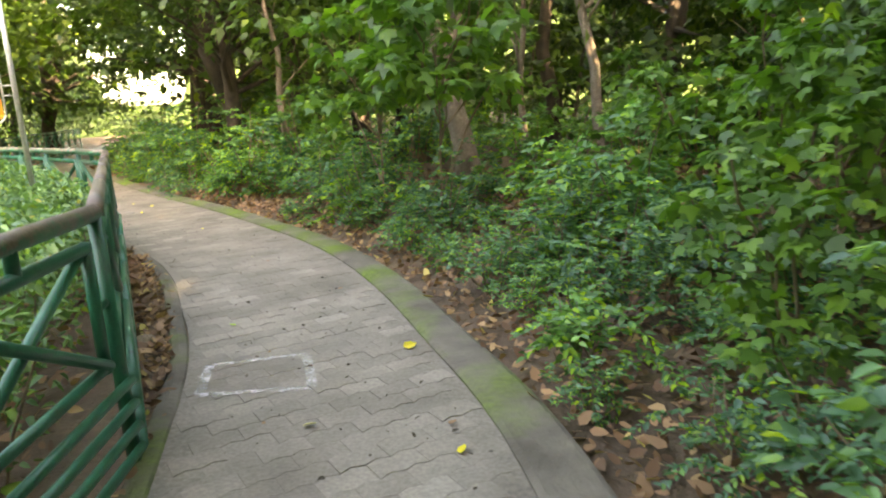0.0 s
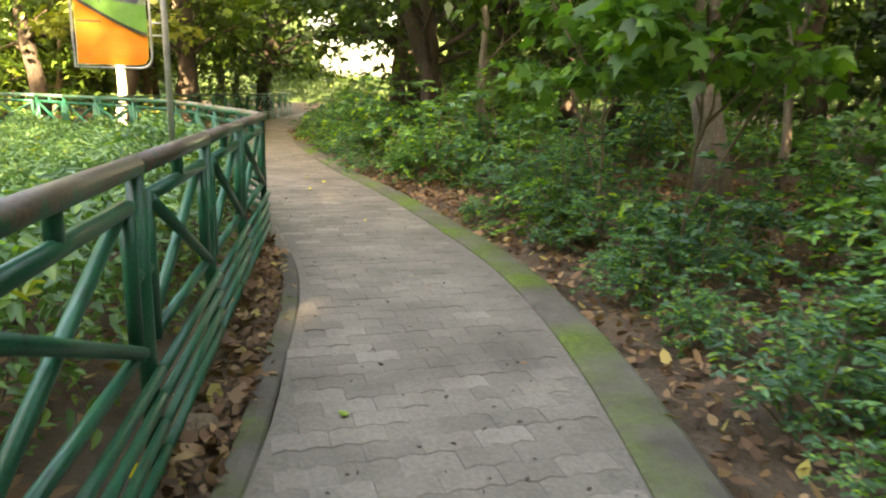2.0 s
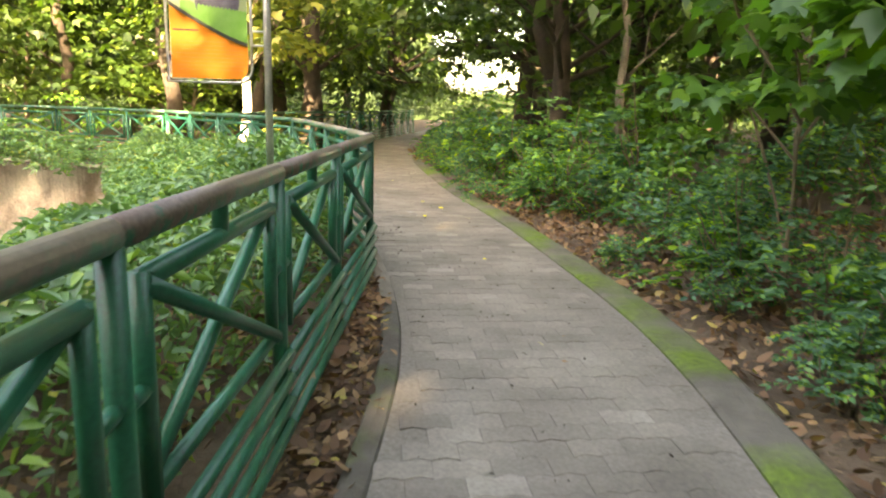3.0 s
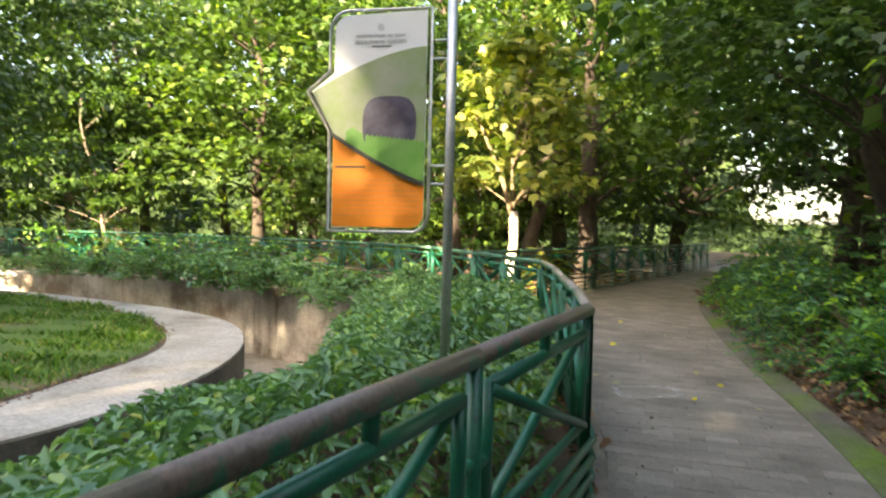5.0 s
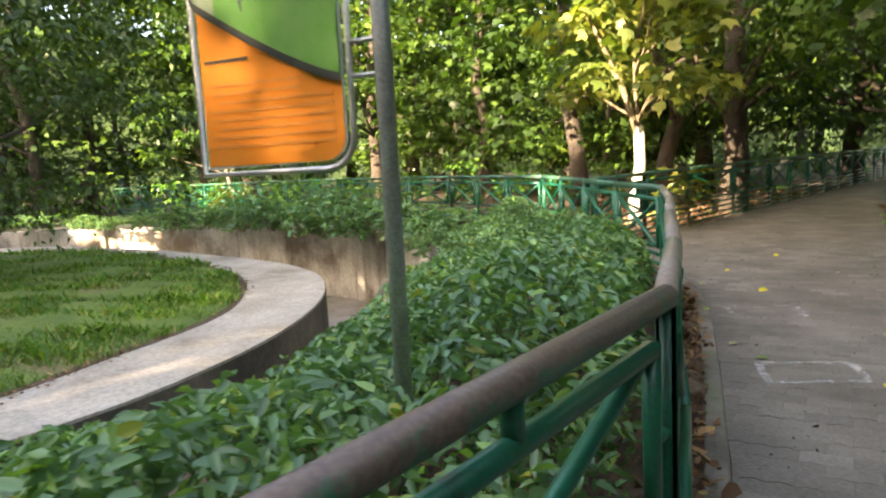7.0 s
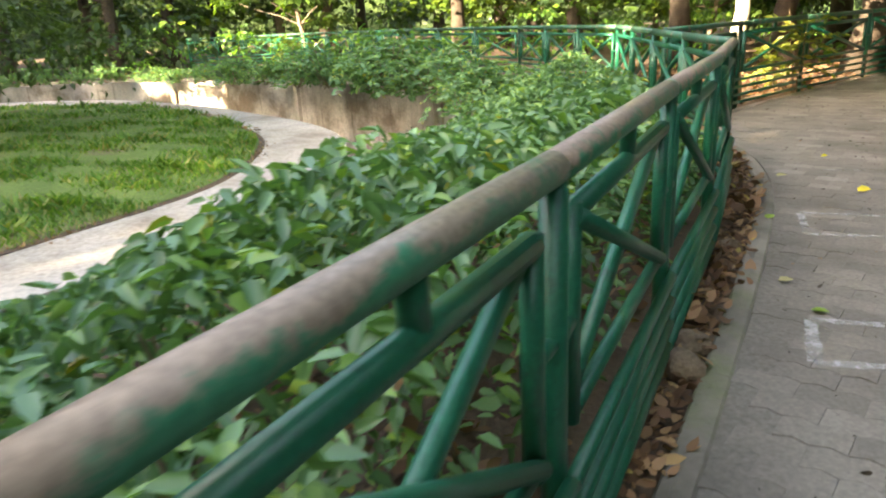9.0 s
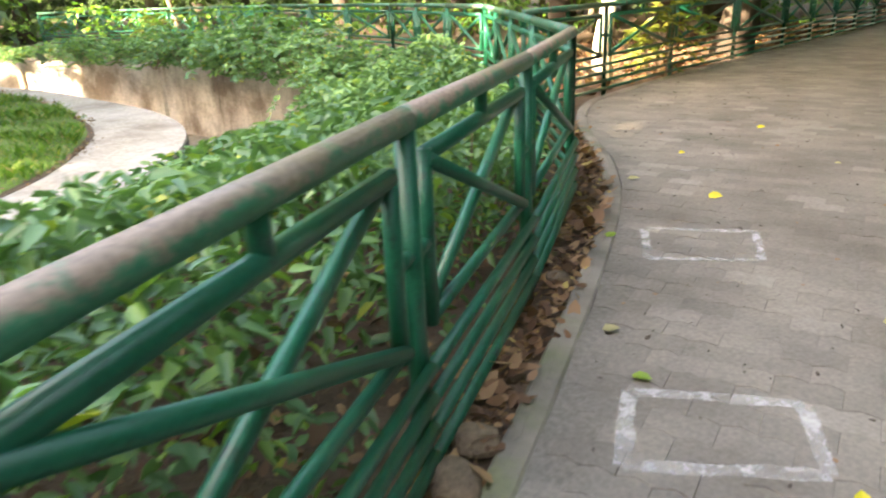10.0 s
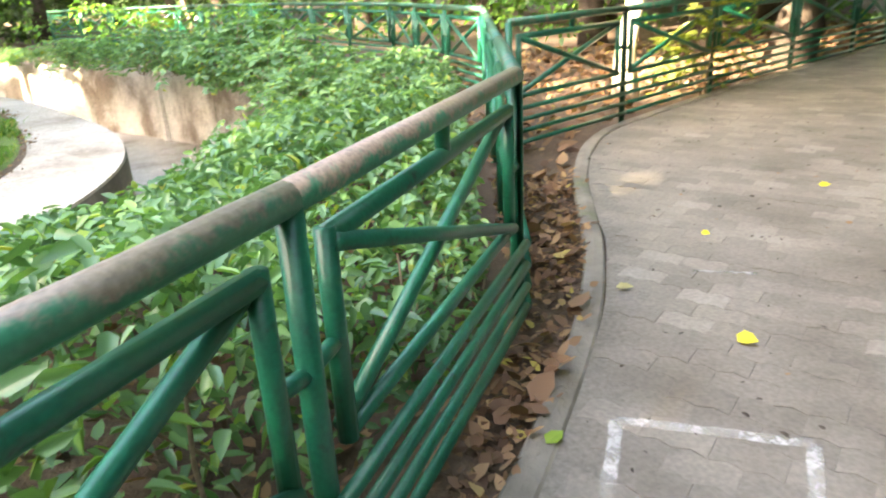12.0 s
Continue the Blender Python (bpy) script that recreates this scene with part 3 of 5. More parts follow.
# ---- sign ----
def sign():
    """Notched information board held by two pairs of arms on a steel pole."""
    px, py = -3.64, 6.68
    s = thing("information_sign", "zoo information board in steel frame on a pole", "sign", at=(px, py, 0))
    W = Vector((-4.14 - px, 6.197 - py, 0)).normalized()      # from the pole along the board
    N = Vector((W.y, -W.x, 0))                                 # towards the reader
    if N.dot(Vector((1, -1, 0))) < 0:
        N = -N
    P = lambda u, z, o=0.0: W * u + Vector((0, 0, z)) + N * o
    part("pole", mesh_of("pole", *tube([(0, 0, -0.1), (0, 0, 3.6)], [0.027, 0.027], 16), M_STEEL, True), s)
    bot, top, u0, u1 = 1.475, 2.71, 0.115, 0.70
    def corner(cu, cz, r, a0, a1, n=7):
        return [(cu + r * math.cos(radians(a0 + (a1 - a0) * k / n)), cz + r * math.sin(radians(a0 + (a1 - a0) * k / n))) for k in range(n + 1)]
    outline = corner(u0 + 0.1, bot + 0.1, 0.1, 180, 270) + [(u1, bot), (u1, 2.04), (u1 + 0.135, 2.265), (u1, 2.375)] + corner(u1 - 0.11, top - 0.11, 0.11, 0, 90) + [(u0, top)]
    pts = [P(u, z) for u, z in outline]
    v, f = tube(pts + [pts[0]], [0.011] * (len(pts) + 1), 8, cap=False)
    part("frame", mesh_of("frame", v, f, M_STEEL, True), s, "bright steel tube frame")
    def inset(k):
        c = Vector((0.42, 2.09))
        out = []
        for i, q in enumerate(outline):
            a, b = Vector(outline[i - 1]), Vector(outline[(i + 1) % len(outline)])
            t = (b - a).normalized()
            nrm = Vector((-t.y, t.x))
            if nrm.dot(c - Vector(q)) < 0:
                nrm = -nrm
            out.append(Vector(q) + nrm * k)
        return out
    edge = inset(0.026)
    def plate(name, pl, o, thick, material, label=""):
        bm = bmesh.new()
        a = [bm.verts.new(P(u, z, o)) for u, z in pl]
        b = [bm.verts.new(P(u, z, o - thick)) for u, z in pl]
        es = [bm.edges.new((a[i], a[(i + 1) % len(a)])) for i in range(len(a))]
        bmesh.ops.triangle_fill(bm, edges=es, use_beauty=True)
        es = [bm.edges.new((b[i], b[(i + 1) % len(b)])) for i in range(len(b))]
        bmesh.ops.triangle_fill(bm, edges=es, use_beauty=True)
        for i in range(len(a)):
            j = (i + 1) % len(a)
            bm.faces.new((a[i], b[i], b[j], a[j]))
        bmesh.ops.recalc_face_normals(bm, faces=bm.faces)
        return part(name, bm_mesh(name, bm, material), s, label)
    white = flat_print("white_board_print", (0.84, 0.85, 0.88), (0.88, 0.88, 0.9), 5)
    orange = flat_print("orange_board_print", (0.9, 0.26, 0.025), (0.93, 0.32, 0.05), 4)
    meadow = flat_print("meadow_board_print", (0.12, 0.34, 0.06), (0.2, 0.42, 0.12), 6)
    haze = flat_print("hazy_green_print", (0.26, 0.36, 0.17), (0.4, 0.42, 0.33), 5)
    blob = flat_print("dark_blot_print", (0.05, 0.045, 0.075), (0.15, 0.14, 0.2), 7)
    dark = flat_print("dark_band_print", (0.05, 0.05, 0.045), (0.08, 0.08, 0.07), 10)
    grey = flat_print("grey_lettering", (0.12, 0.12, 0.13), (0.18, 0.18, 0.19), 20)
    faint = flat_print("faint_lettering", (0.8, 0.27, 0.05), (0.84, 0.31, 0.08), 20)
    plate("panel", [tuple(q) for q in edge], 0.004, 0.012, white, "white board")
    eu0, eu1 = u0 + 0.026, u1 - 0.026
    # a curved picture field between the white head and the orange foot
    up = lambda u: 2.50 - 0.17 * ((u - eu0) / (eu1 - eu0)) ** 1.6
    dn = lambda u: 1.745 + 0.27 * ((u - eu0) / (eu1 - eu0)) ** 1.25
    K = 14
    us = [eu0 + (eu1 - eu0) * k / K for k in range(K + 1)]
    tipu, tipz = u1 + 0.098, 2.262
    plate("picture", [(u, up(u)) for u in us] + [(tipu, tipz)] + [(u, dn(u)) for u in us[::-1]], 0.0075, 0.002, haze, "hazy green picture")
    plate("picture_grass", [(u, 1.95 + 0.12 * ((u - eu0) / 0.53) + 0.02 * math.sin(u * 60)) for u in us[:13]] + [(u, dn(u)) for u in us[12::-1]], 0.0105, 0.002, meadow, "green grass of the picture")
    plate("picture_blot", [(0.345 + 0.155 * math.copysign(abs(math.cos(a)) ** 0.6, math.cos(a)), 2.075 + 0.155 * math.copysign(abs(math.sin(a)) ** 0.7, math.sin(a))) for a in (2 * math.pi * k / 28 for k in range(28))], 0.0135, 0.002, blob, "plain dark rounded shape")
    plate("picture_grass", [(u, 1.97 + 0.014 * (k % 2) + 0.06 * ((u - eu0) / 0.53)) for k, u in enumerate([eu0 + 0.34 * k / 26 for k in range(27)])] + [(u, dn(u)) for u in [eu0 + 0.34 * k / 8 for k in range(8, -1, -1)]], 0.0165, 0.002, meadow)
    low = [q for q in edge if q.y < 1.9]
    plate("orange_field", [(u, dn(u)) for u in us] + [(eu1, bot + 0.026)] + [tuple(q) for q in low[7::-1] if q.x < eu1 - 0.01] , 0.0075, 0.002, orange, "orange text field")
    plate("band", [(u, dn(u) + 0.014) for u in us] + [(tipu, tipz)] + [(tipu - 0.02, tipz - 0.055)] + [(u, dn(u) - 0.012) for u in us[::-1]], 0.0195, 0.002, dark, "dark curved band")
    # lettering
    B = Matrix((( -W.x, 0, N.x, 0), (-W.y, 0, N.y, 0), (0, 1, 0, 0), (0, 0, 0, 1)))
    def text(body, u, z, size):
        c = bpy.data.curves.new("lettering", "FONT")
        c.body, c.size, c.align_x, c.extrude = body, size, "CENTER", 0.0006
        c.materials.append(grey)
        ob = new("lettering", c)
        ob.parent = s
        ob.matrix_basis = Matrix.Translation(P(u, z, 0.006)) @ B
        dg = bpy.context.evaluated_depsgraph_get()
        me = bpy.data.meshes.new_from_object(ob.evaluated_get(dg))
        mb = ob.matrix_basis.copy()
        bpy.data.objects.remove(ob)
        bpy.data.curves.remove(c)
        o2 = part("lettering", me, s, "dark grey lettering")
        o2.matrix_basis = mb
    text("NAWAB WAJID ALI SHAH", 0.405, 2.557, 0.025)
    text("ZOOLOGICAL GARDEN", 0.405, 2.522, 0.0275)
    plate("text_bar", [(0.345, 2.51), (0.455, 2.51), (0.455, 2.503), (0.345, 2.503)], 0.0075, 0.002, grey)
    plate("emblem", [(0.405 + 0.018 * math.cos(a), 2.612 + 0.02 * math.sin(a)) for a in (2 * math.pi * k / 16 for k in range(16))], 0.0075, 0.002, flat_print("emblem_print", (0.55, 0.55, 0.56), (0.66, 0.66, 0.66), 40))
    plate("text_bar", [(0.48, 1.842), (0.655, 1.842), (0.655, 1.832), (0.48, 1.832)], 0.0105, 0.002, dark)
    for k in range(8):
        z = 1.765 - k * 0.028
        ur = eu0 + 0.03 if k > 1 else eu0 + 0.15
        plate("text_bar", [(ur, z), (0.64 - 0.03 * (k % 3 == 2), z), (0.64 - 0.03 * (k % 3 == 2), z - 0.009), (ur, z - 0.009)], 0.0105, 0.002, faint)
    for z in (2.43, 2.53, 1.745, 1.845):
        bar("arm", P(0.0, z), P(u0, z), 0.008, s, M_STEEL, 8)
    return s


sign()


# ---- plants ----
def bent(p, q, n, sway, gen):
    """A slightly crooked line from p to q."""
    p, q = np.array(p, float), np.array(q, float)
    out = [p + (q - p) * k / n for k in range(n + 1)]
    for k in range(1, n):
        out[k] = out[k] + gen.normal(0, sway, 3) * [1, 1, 0.3]
    return out


def make_shrub(seed, height, spread, count, leaf, mat, stems=7):
    """Low bush: thin stems from one foot, leaves in sprays at their ends."""
    g = np.random.default_rng(seed)
    s = thing("shrub", "glossy dark green leafy shrub on the forest floor", "shrub", "shrubs beside the path")
    pos, axs = [], []
    for k in range(stems):
        a = g.uniform(0, 2 * math.pi)
        rad = spread * g.uniform(0.25, 1.0)
        tip = np.array([math.cos(a) * rad, math.sin(a) * rad, height * g.uniform(0.6, 1.0) * (1.1 - 0.35 * rad / spread)])
        line = bent((g.normal(0, 0.04), g.normal(0, 0.04), -0.05), tip, 4, 0.03, g)
        part("stem", mesh_of("stem", *tube(line, [0.009, 0.008, 0.007, 0.005, 0.003], 5, cap=False), M_STEM, True), s)
        per = count // stems
        sprays = max(3, per // 16)
        for _ in range(sprays):
            t = g.uniform(0.42, 1.05)
            c = line[0] + (tip - line[0]) * t + g.normal(0, spread * 0.2, 3) * [1, 1, 0.55]
            dirn = g.normal(0, 1, 3) * [1, 1, 0.25]
            dirn /= np.linalg.norm(dirn)
            m = per // sprays
            q = np.linspace(0, 1, m)[:, None]
            sidev = np.cross(dirn, [0, 0, 1])
            sgn = np.where(np.arange(m) % 2, 1.0, -1.0)[:, None]
            pp = c + dirn * q * leaf * 4.2 - np.array([0, 0, 1]) * q * q * leaf * 0.9 + g.normal(0, 0.006, (m, 3))
            pos.append(pp)
            axs.append(dirn * 0.75 + sidev * sgn * 0.9 + g.normal(0, 0.22, (m, 3)))
    pos, axs = np.concatenate(pos), np.concatenate(axs)
    pos[:, 2] = np.maximum(pos[:, 2], 0.03)
    part("foliage", np_mesh("foliage", *leaves(pos, axs, np.full(len(pos), leaf), g, 0.15, 0.5), mat), s)
    return s


PATH_SPOTS = [(-1.6, 5.6), (-3.98, 9.92)]


def make_tree(seed, height, trunk_r, crown_lo, crown_r, clumps, per, leaf, bark, mat, label, name="tree", lean=0.4, fork=None, shape=1.0, tilt=None, limb_bark=None, bough=0.3, flat=0.32, bole=7, palm=False, clear=None):
    """Tree: crooked tapered trunk, limbs to the clumps of the crown, drooping leaf sprays."""
    g = np.random.default_rng(seed)
    s = thing(name, label, "tree", "trees of the wood")
    top = np.array([g.normal(0, lean), g.normal(0, lean), height * 0.8])
    if tilt:
        top[:2] = tilt
    line = bent((0, 0, -0.15), top, 7, trunk_r * 0.7, g)
    rad = [trunk_r * (1.35 if k == 0 else 1.0) * (1 - 0.75 * k / 7) for k in range(8)]
    lots = [tube(line[:bole + 1], rad[:bole + 1], 9, 0.07, seed=seed)]
    if bole < 7:
        part("limb", mesh_of("limb", *tube([line[bole] - np.array([0, 0, 0.12])] + line[bole + 1:], [r * 0.55 for r in rad[bole:]], 8, 0.06, seed=seed + 2), limb_bark or bark, True), s)
    if fork:
        z0, dx, dy = fork
        k0 = int(7 * z0 / (height * 0.8)) + 1
        base = line[k0]
        arm = bent(base - np.array([0, 0, 0.2]), base + np.array([dx, dy, height * 0.35]), 5, 0.06, g)
        part("limb", mesh_of("limb", *tube(arm, [rad[k0] * 0.8 * (1 - 0.12 * q) for q in range(6)], 8, 0.06, seed=seed + 1), limb_bark or bark, True), s)
    pos, axs = [], []
    for k in range(clumps):
        a, h = g.uniform(0, 2 * math.pi), g.uniform(0, 1)
        z = crown_lo + (height - crown_lo) * h
        prof = (0.45 + 0.55 * math.sin(math.pi * min(1, 0.25 + 0.75 * h))) * shape
        rr = crown_r * prof * math.sqrt(g.uniform(0.12, 1.0))
        c = np.array([top[0] * z / height + math.cos(a) * rr, top[1] * z / height + math.sin(a) * rr, z])
        if k % 4 == 0:
            f = min(0.95, max(0.25 if bole == 7 else (bole + 0.2) / 7, (z - 0.8 - rr * 0.35) / (height * 0.8)))
            i = int(f * 7)
            p0 = line[i] + (line[min(i + 1, 7)] - line[i]) * (f * 7 - i)
            part("limb", mesh_of("limb", *tube(bent(p0, c, 3, 0.08, g), [max(0.012, rad[i] * 0.35), max(0.01, rad[i] * 0.25), 0.012, 0.006], 5, cap=False), limb_bark or bark, True), s)
        n = int(per * g.uniform(0.6, 1.4))
        fan = g.normal(0, 1, (n, 3)) * [1, 1, flat]
        fan /= np.linalg.norm(fan, axis=1, keepdims=True) + 1e-9
        r = np.sqrt(g.uniform(0.02, 1, n))[:, None] * crown_r * bough
        pos.append(c + fan * r - np.array([0, 0, 1]) * (r ** 2) * 0.22)
        axs.append(fan + np.array([0, 0, -0.3]) + g.normal(0, 0.35, (n, 3)))
    pos, axs = np.concatenate(pos), np.concatenate(axs)
    if clear:                                   # gaps in the crown above the sunny spots of the path
        for sx, sy in PATH_SPOTS:
            q = pos + np.array([clear[0] - sx, clear[1] - sy, 0.0])
            t = q @ np.array(SUN_DIR)
            kp = np.linalg.norm(q - t[:, None] * np.array(SUN_DIR), axis=1) > 0.8
            pos, axs = pos[kp], axs[kp]
    part("trunk", mesh_of("trunk", *join(*lots), bark, True), s)
    if palm:
        part("crown", np_mesh("crown", *palm_leaves(pos, axs, np.full(len(pos), leaf), g), mat), s)
    else:
        part("crown", np_mesh("crown", *leaves(pos, axs, np.full(len(pos), leaf), g, 0.3, 0.55, False), mat), s)
    return s


def put(kinds, k, x, y, z=0.0, turn=0.0, size=1.0):
    """The first use of a kind moves the built one, later ones copy it."""
    ob = kinds[k % len(kinds)]
    m = Matrix.Translation((x, y, z)) @ Matrix.Rotation(turn, 4, "Z")
    if not ob.get("used"):
        ob["used"] = 1
        ob.matrix_basis = m
        ob.scale = (size, size, size)
        return ob
    c = copy_thing(ob, m)
    c.scale = (size, size, size)
    return c


CAMERA_LANE = [(1.6, -0.5), (1.0, 1.5), (0.4, 2.8), (-0.8, 4.9), (-1.7, 6.1), (-2.8, 7.6), (-3.7, 8.7), (-4.8, 9.7)]
g = np.random.default_rng(21)

# shrubs beside the right kerb: a dense low belt, looser behind
shrubs = [make_shrub(40 + i, h, w, n, lf, M_SHRUB) for i, (h, w, n, lf) in enumerate([(0.62, 0.4, 760, 0.055), (0.98, 0.42, 950, 0.062), (0.55, 0.42, 700, 0.055), (1.12, 0.5, 1150, 0.066), (0.8, 0.36, 720, 0.08)])]
k = 0
line = offset(RIGHT, 0.27)
for i in range(0, len(line), 2):
    x, y = line[i]
    if y < -3.5 or y > 30:
        continue
    near = y < 9
    rows = ((0.36, 0.68), (0.85, 0.85), (1.45, 1.0), (2.0, 1.0), (2.7, 0.95)) if near else ((0.3, 0.95), (0.85, 1.35), (1.6, 1.55))
    for j, (d, sc) in enumerate(rows):
        if g.uniform() < (0.12 if j == 0 else 0.12 if j < 3 else 0.35 if j == 3 else 0.6) or (not near and i % 4 and (y < 13 or y > 19)):
            continue
        nx, ny = offset(line[max(0, i - 1):i + 2], d + g.uniform(-0.15, 0.25))[1 if i else 0]
        put(shrubs, int(g.choice([0, 2, 4] if j == 0 else [0, 1, 2, 3, 4])), nx + g.normal(0, 0.08), ny + g.normal(0, 0.12), -0.03, g.uniform(0, 6.28), sc * g.uniform(0.7, 1.3))
        k += 1

# taller shrubs deep in the wood, between the trunks
gd = np.random.default_rng(31)
for x, y in zip(gd.uniform(-1.5, 8.5, 30), gd.uniform(12.0, 21.0, 30)):
    put(shrubs, int(gd.integers(0, 5)), x, y, -0.03, gd.uniform(0, 6.28), gd.uniform(1.1, 1.9))

# saplings with larger leaves
saplings = [make_tree(60 + i, h, r, lo, w, c, 26, lf, M_STEM, M_SAPLING, "slender sapling with large green leaves in the wood", "sapling", 0.25, palm=True) for i, (h, r, lo, w, c, lf) in enumerate([(2.2, 0.018, 0.5, 0.75, 26, 0.13), (3.0, 0.025, 0.8, 0.95, 34, 0.14), (1.6, 0.014, 0.35, 0.6, 20, 0.1), (3.8, 0.03, 0.9, 1.1, 40, 0.16), (2.7, 0.018, 1.5, 0.85, 30, 0.15)])]
SAPLINGS = [(-0.15, 8.0, 4, 1.0), (0.55, 7.5, 4, 1.05), (2.75, 3.1, 2, 0.75), (3.3, 4.0, 0, 0.8), (3.9, 5.2, 0, 0.95), (3.2, 5.9, 2, 1.0), (4.8, 4.6, 1, 0.8), (5.2, 6.3, 1, 0.9), (2.6, 6.9, 2, 0.9), (4.2, 7.6, 0, 1.0), (5.8, 8.2, 3, 0.9),
            (1.9, 9.6, 2, 0.8), (3.4, 10.6, 0, 0.9), (6.6, 6.0, 3, 0.9), (7.6, 9.6, 3, 1.0), (5.0, 11.8, 1, 1.0), (-1.2, 10.9, 2, 0.9), (-2.4, 12.2, 0, 0.8), (1.4, 13.8, 1, 0.9), (-0.2, 17.2, 3, 1.0), (-3.6, 15.2, 1, 0.8)]
for x, y, kk, sc in SAPLINGS:
    put(saplings, kk, x, y, -0.03, g.uniform(0, 6.28), sc)

# trees with measured places
WX, WY = -12.3, 14.25
def lone(ob, x, y, turn=0.0, z=0.0):
    ob.matrix_basis = Matrix.Translation((x, y, z)) @ Matrix.Rotation(turn, 4, "Z")
    return ob


lone(make_tree(101, 8.5, 0.185, 2.3, 2.8, 56, 60, 0.19, M_BARK, M_TREE, "forked grey-barked tree with broad leaves behind shrubs", tilt=(-1.5, 0.0), fork=(1.9, 0.9, 0.3)), 0.78, 9.7)
lone(make_tree(102, 8.0, 0.085, 3.2, 2.2, 34, 55, 0.15, M_BARK, M_TREE, "slim straight grey-barked tree in the wood", tilt=(-0.2, 0.1)), 2.45, 9.4)
lone(make_tree(103, 7.0, 0.07, 2.8, 1.8, 30, 50, 0.14, M_BARK, M_TREE, "thin pale-barked tree in the wood", lean=0.3), -0.9, 14.6)
lone(make_tree(104, 10.0, 0.19, 3.4, 3.0, 50, 60, 0.17, M_DARKBARK, M_TREE, "dark-barked tree with a stout trunk", lean=0.2), -3.9, 16.4)
lone(make_tree(105, 7.5, 0.075, 3.0, 2.0, 30, 50, 0.15, M_BARK, M_TREE, "thin leaning tree beside a dark trunk", lean=0.4), -3.2, 13.1)
lone(make_tree(106, 7.5, 0.07, 3.0, 1.9, 30, 50, 0.14, M_BARK, M_TREE, "thin brown-barked tree in the wood", lean=0.3), 1.45, 12.4)
lone(make_tree(107, 9.0, 0.14, 3.2, 2.4, 40, 55, 0.16, M_DARKBARK, M_TREE, "dark-barked tree deep in the wood", lean=0.2), 5.2, 11.6)
lone(make_tree(108, 8.0, 0.11, 2.9, 2.3, 40, 55, 0.16, M_BARK, M_TREE, "grey-barked tree deep in the wood", lean=0.2), 6.9, 11.9)
lone(make_tree(109, 5.8, 0.135, 2.3, 1.8, 44, 44, 0.22, M_PALEBARK, M_YELLOWTREE, "pale-trunked young tree with yellow-green leaves in sun", lean=0.15, fork=(1.7, -0.75, -0.5), limb_bark=M_STEM, bole=3, palm=True), WX, WY, 0.6)
bush = [make_shrub(95, 1.35, 0.5, 420, 0.13, M_YELLOWTREE, 6)]
tagged(bush[0], "bright yellow-green bush in sunlight behind the fence", "shrub", "sunlit bushes")
put(bush, 0, WX + 0.45, WY + 0.75, -0.03)
put(bush, 0, -24.9, 8.15, -0.03, 1.0, 0.95)
lone(make_tree(110, 11.0, 0.3, 3.6, 3.4, 60, 60, 0.18, M_DARKBARK, M_TREE, "tall dark-trunked tree behind the fence", lean=0.7), -13.9, 18.0)
lone(make_tree(111, 11.0, 0.24, 2.6, 3.4, 66, 60, 0.18, M_DARKBARK, M_TREE, "tall dark-trunked tree behind the fence", lean=0.3), -15.6, 17.8)
lone(make_tree(112, 13.0, 0.3, 2.2, 5.6, 120, 120, 0.3, M_DARKBARK, M_TREE, "dark forked tree at the bend of the path", lean=0.5, fork=(1.2, 1.3, 0.4), bough=0.28, flat=0.16), -18.9, 28.6)

lone(make_tree(113, 11.0, 0.28, 1.3, 5.0, 130, 170, 0.16, M_DARKBARK, M_DARKLEAF, "dark low-hanging tree with fine leaves on the lawn", lean=0.3, bough=0.25, flat=0.3), -17.0, 2.1, 0.0, ISLAND_Z)

lone(make_tree(114, 9.5, 0.19, 2.8, 3.3, 84, 150, 0.125, M_DARKBARK, M_TREE, "dark-trunked tree with low-hanging broad leaves beside the path", lean=0.3, bough=0.34, flat=0.16, palm=True), -4.6, 14.6)

# crown stays out of view, added to darken the near fence and path
lone(make_tree(115, 10.0, 0.2, 3.9, 4.2, 80, 90, 0.2, M_DARKBARK, M_TREE, "unseen dark-trunked tree added to shade the start of the path", tilt=(-1.6, 1.6), bough=0.34, flat=0.16, palm=True, clear=(4.3, -0.6)), 4.3, -0.6)

# big shade trees whose crowns close the view overhead
shade = [make_tree(140 + i, h, r, lo, w, c, 70, lf * 0.98, M_DARKBARK, M_TREE, lab, "tree", 0.4, bough=0.4, flat=0.16, palm=True) for i, (h, r, lo, w, c, lf, lab) in enumerate([
    (11.5, 0.22, 2.3, 3.9, 58, 0.24, "big dark-trunked shade tree with hanging leaves"),
    (13.5, 0.26, 2.0, 4.2, 66, 0.26, "big tall shade tree with a broad leafy crown"),
    (10.5, 0.2, 3.3, 4.4, 56, 0.22, "spreading shade tree with drooping leafy branches")])]
for ob in shade:
    tagged(ob, group="big shade trees")
SHADE = [(-5.6, 17.0, 2, 1.3), (-9.2, 23.5, 2, 1.35), (-8.3, 20.6, 1, 1.0), (-1.8, 19.2, 1, 1.0), (-18.6, 17.2, 1, 1.0), (-23.2, 16.6, 0, 1.05), (-28.2, 14.2, 1, 1.0), (-32.8, 10.2, 0, 1.1), (-34.5, 3.5, 1, 1.1), (-35, -3, 0, 1.2), (-19.5, 22.5, 1, 1.1), (-25, 21, 1, 1.25), (4.6, 16, 1, 1.0), (9.5, 11.5, 0, 1.0), (11.5, 8.5, 2, 0.9), (-32, 17, 1, 1.3), (-4.5, 26, 1, 1.2)]
for x, y, kk, sc in SHADE:
    put(shade, kk, x, y, -0.03, g.uniform(0, 6.28), sc)

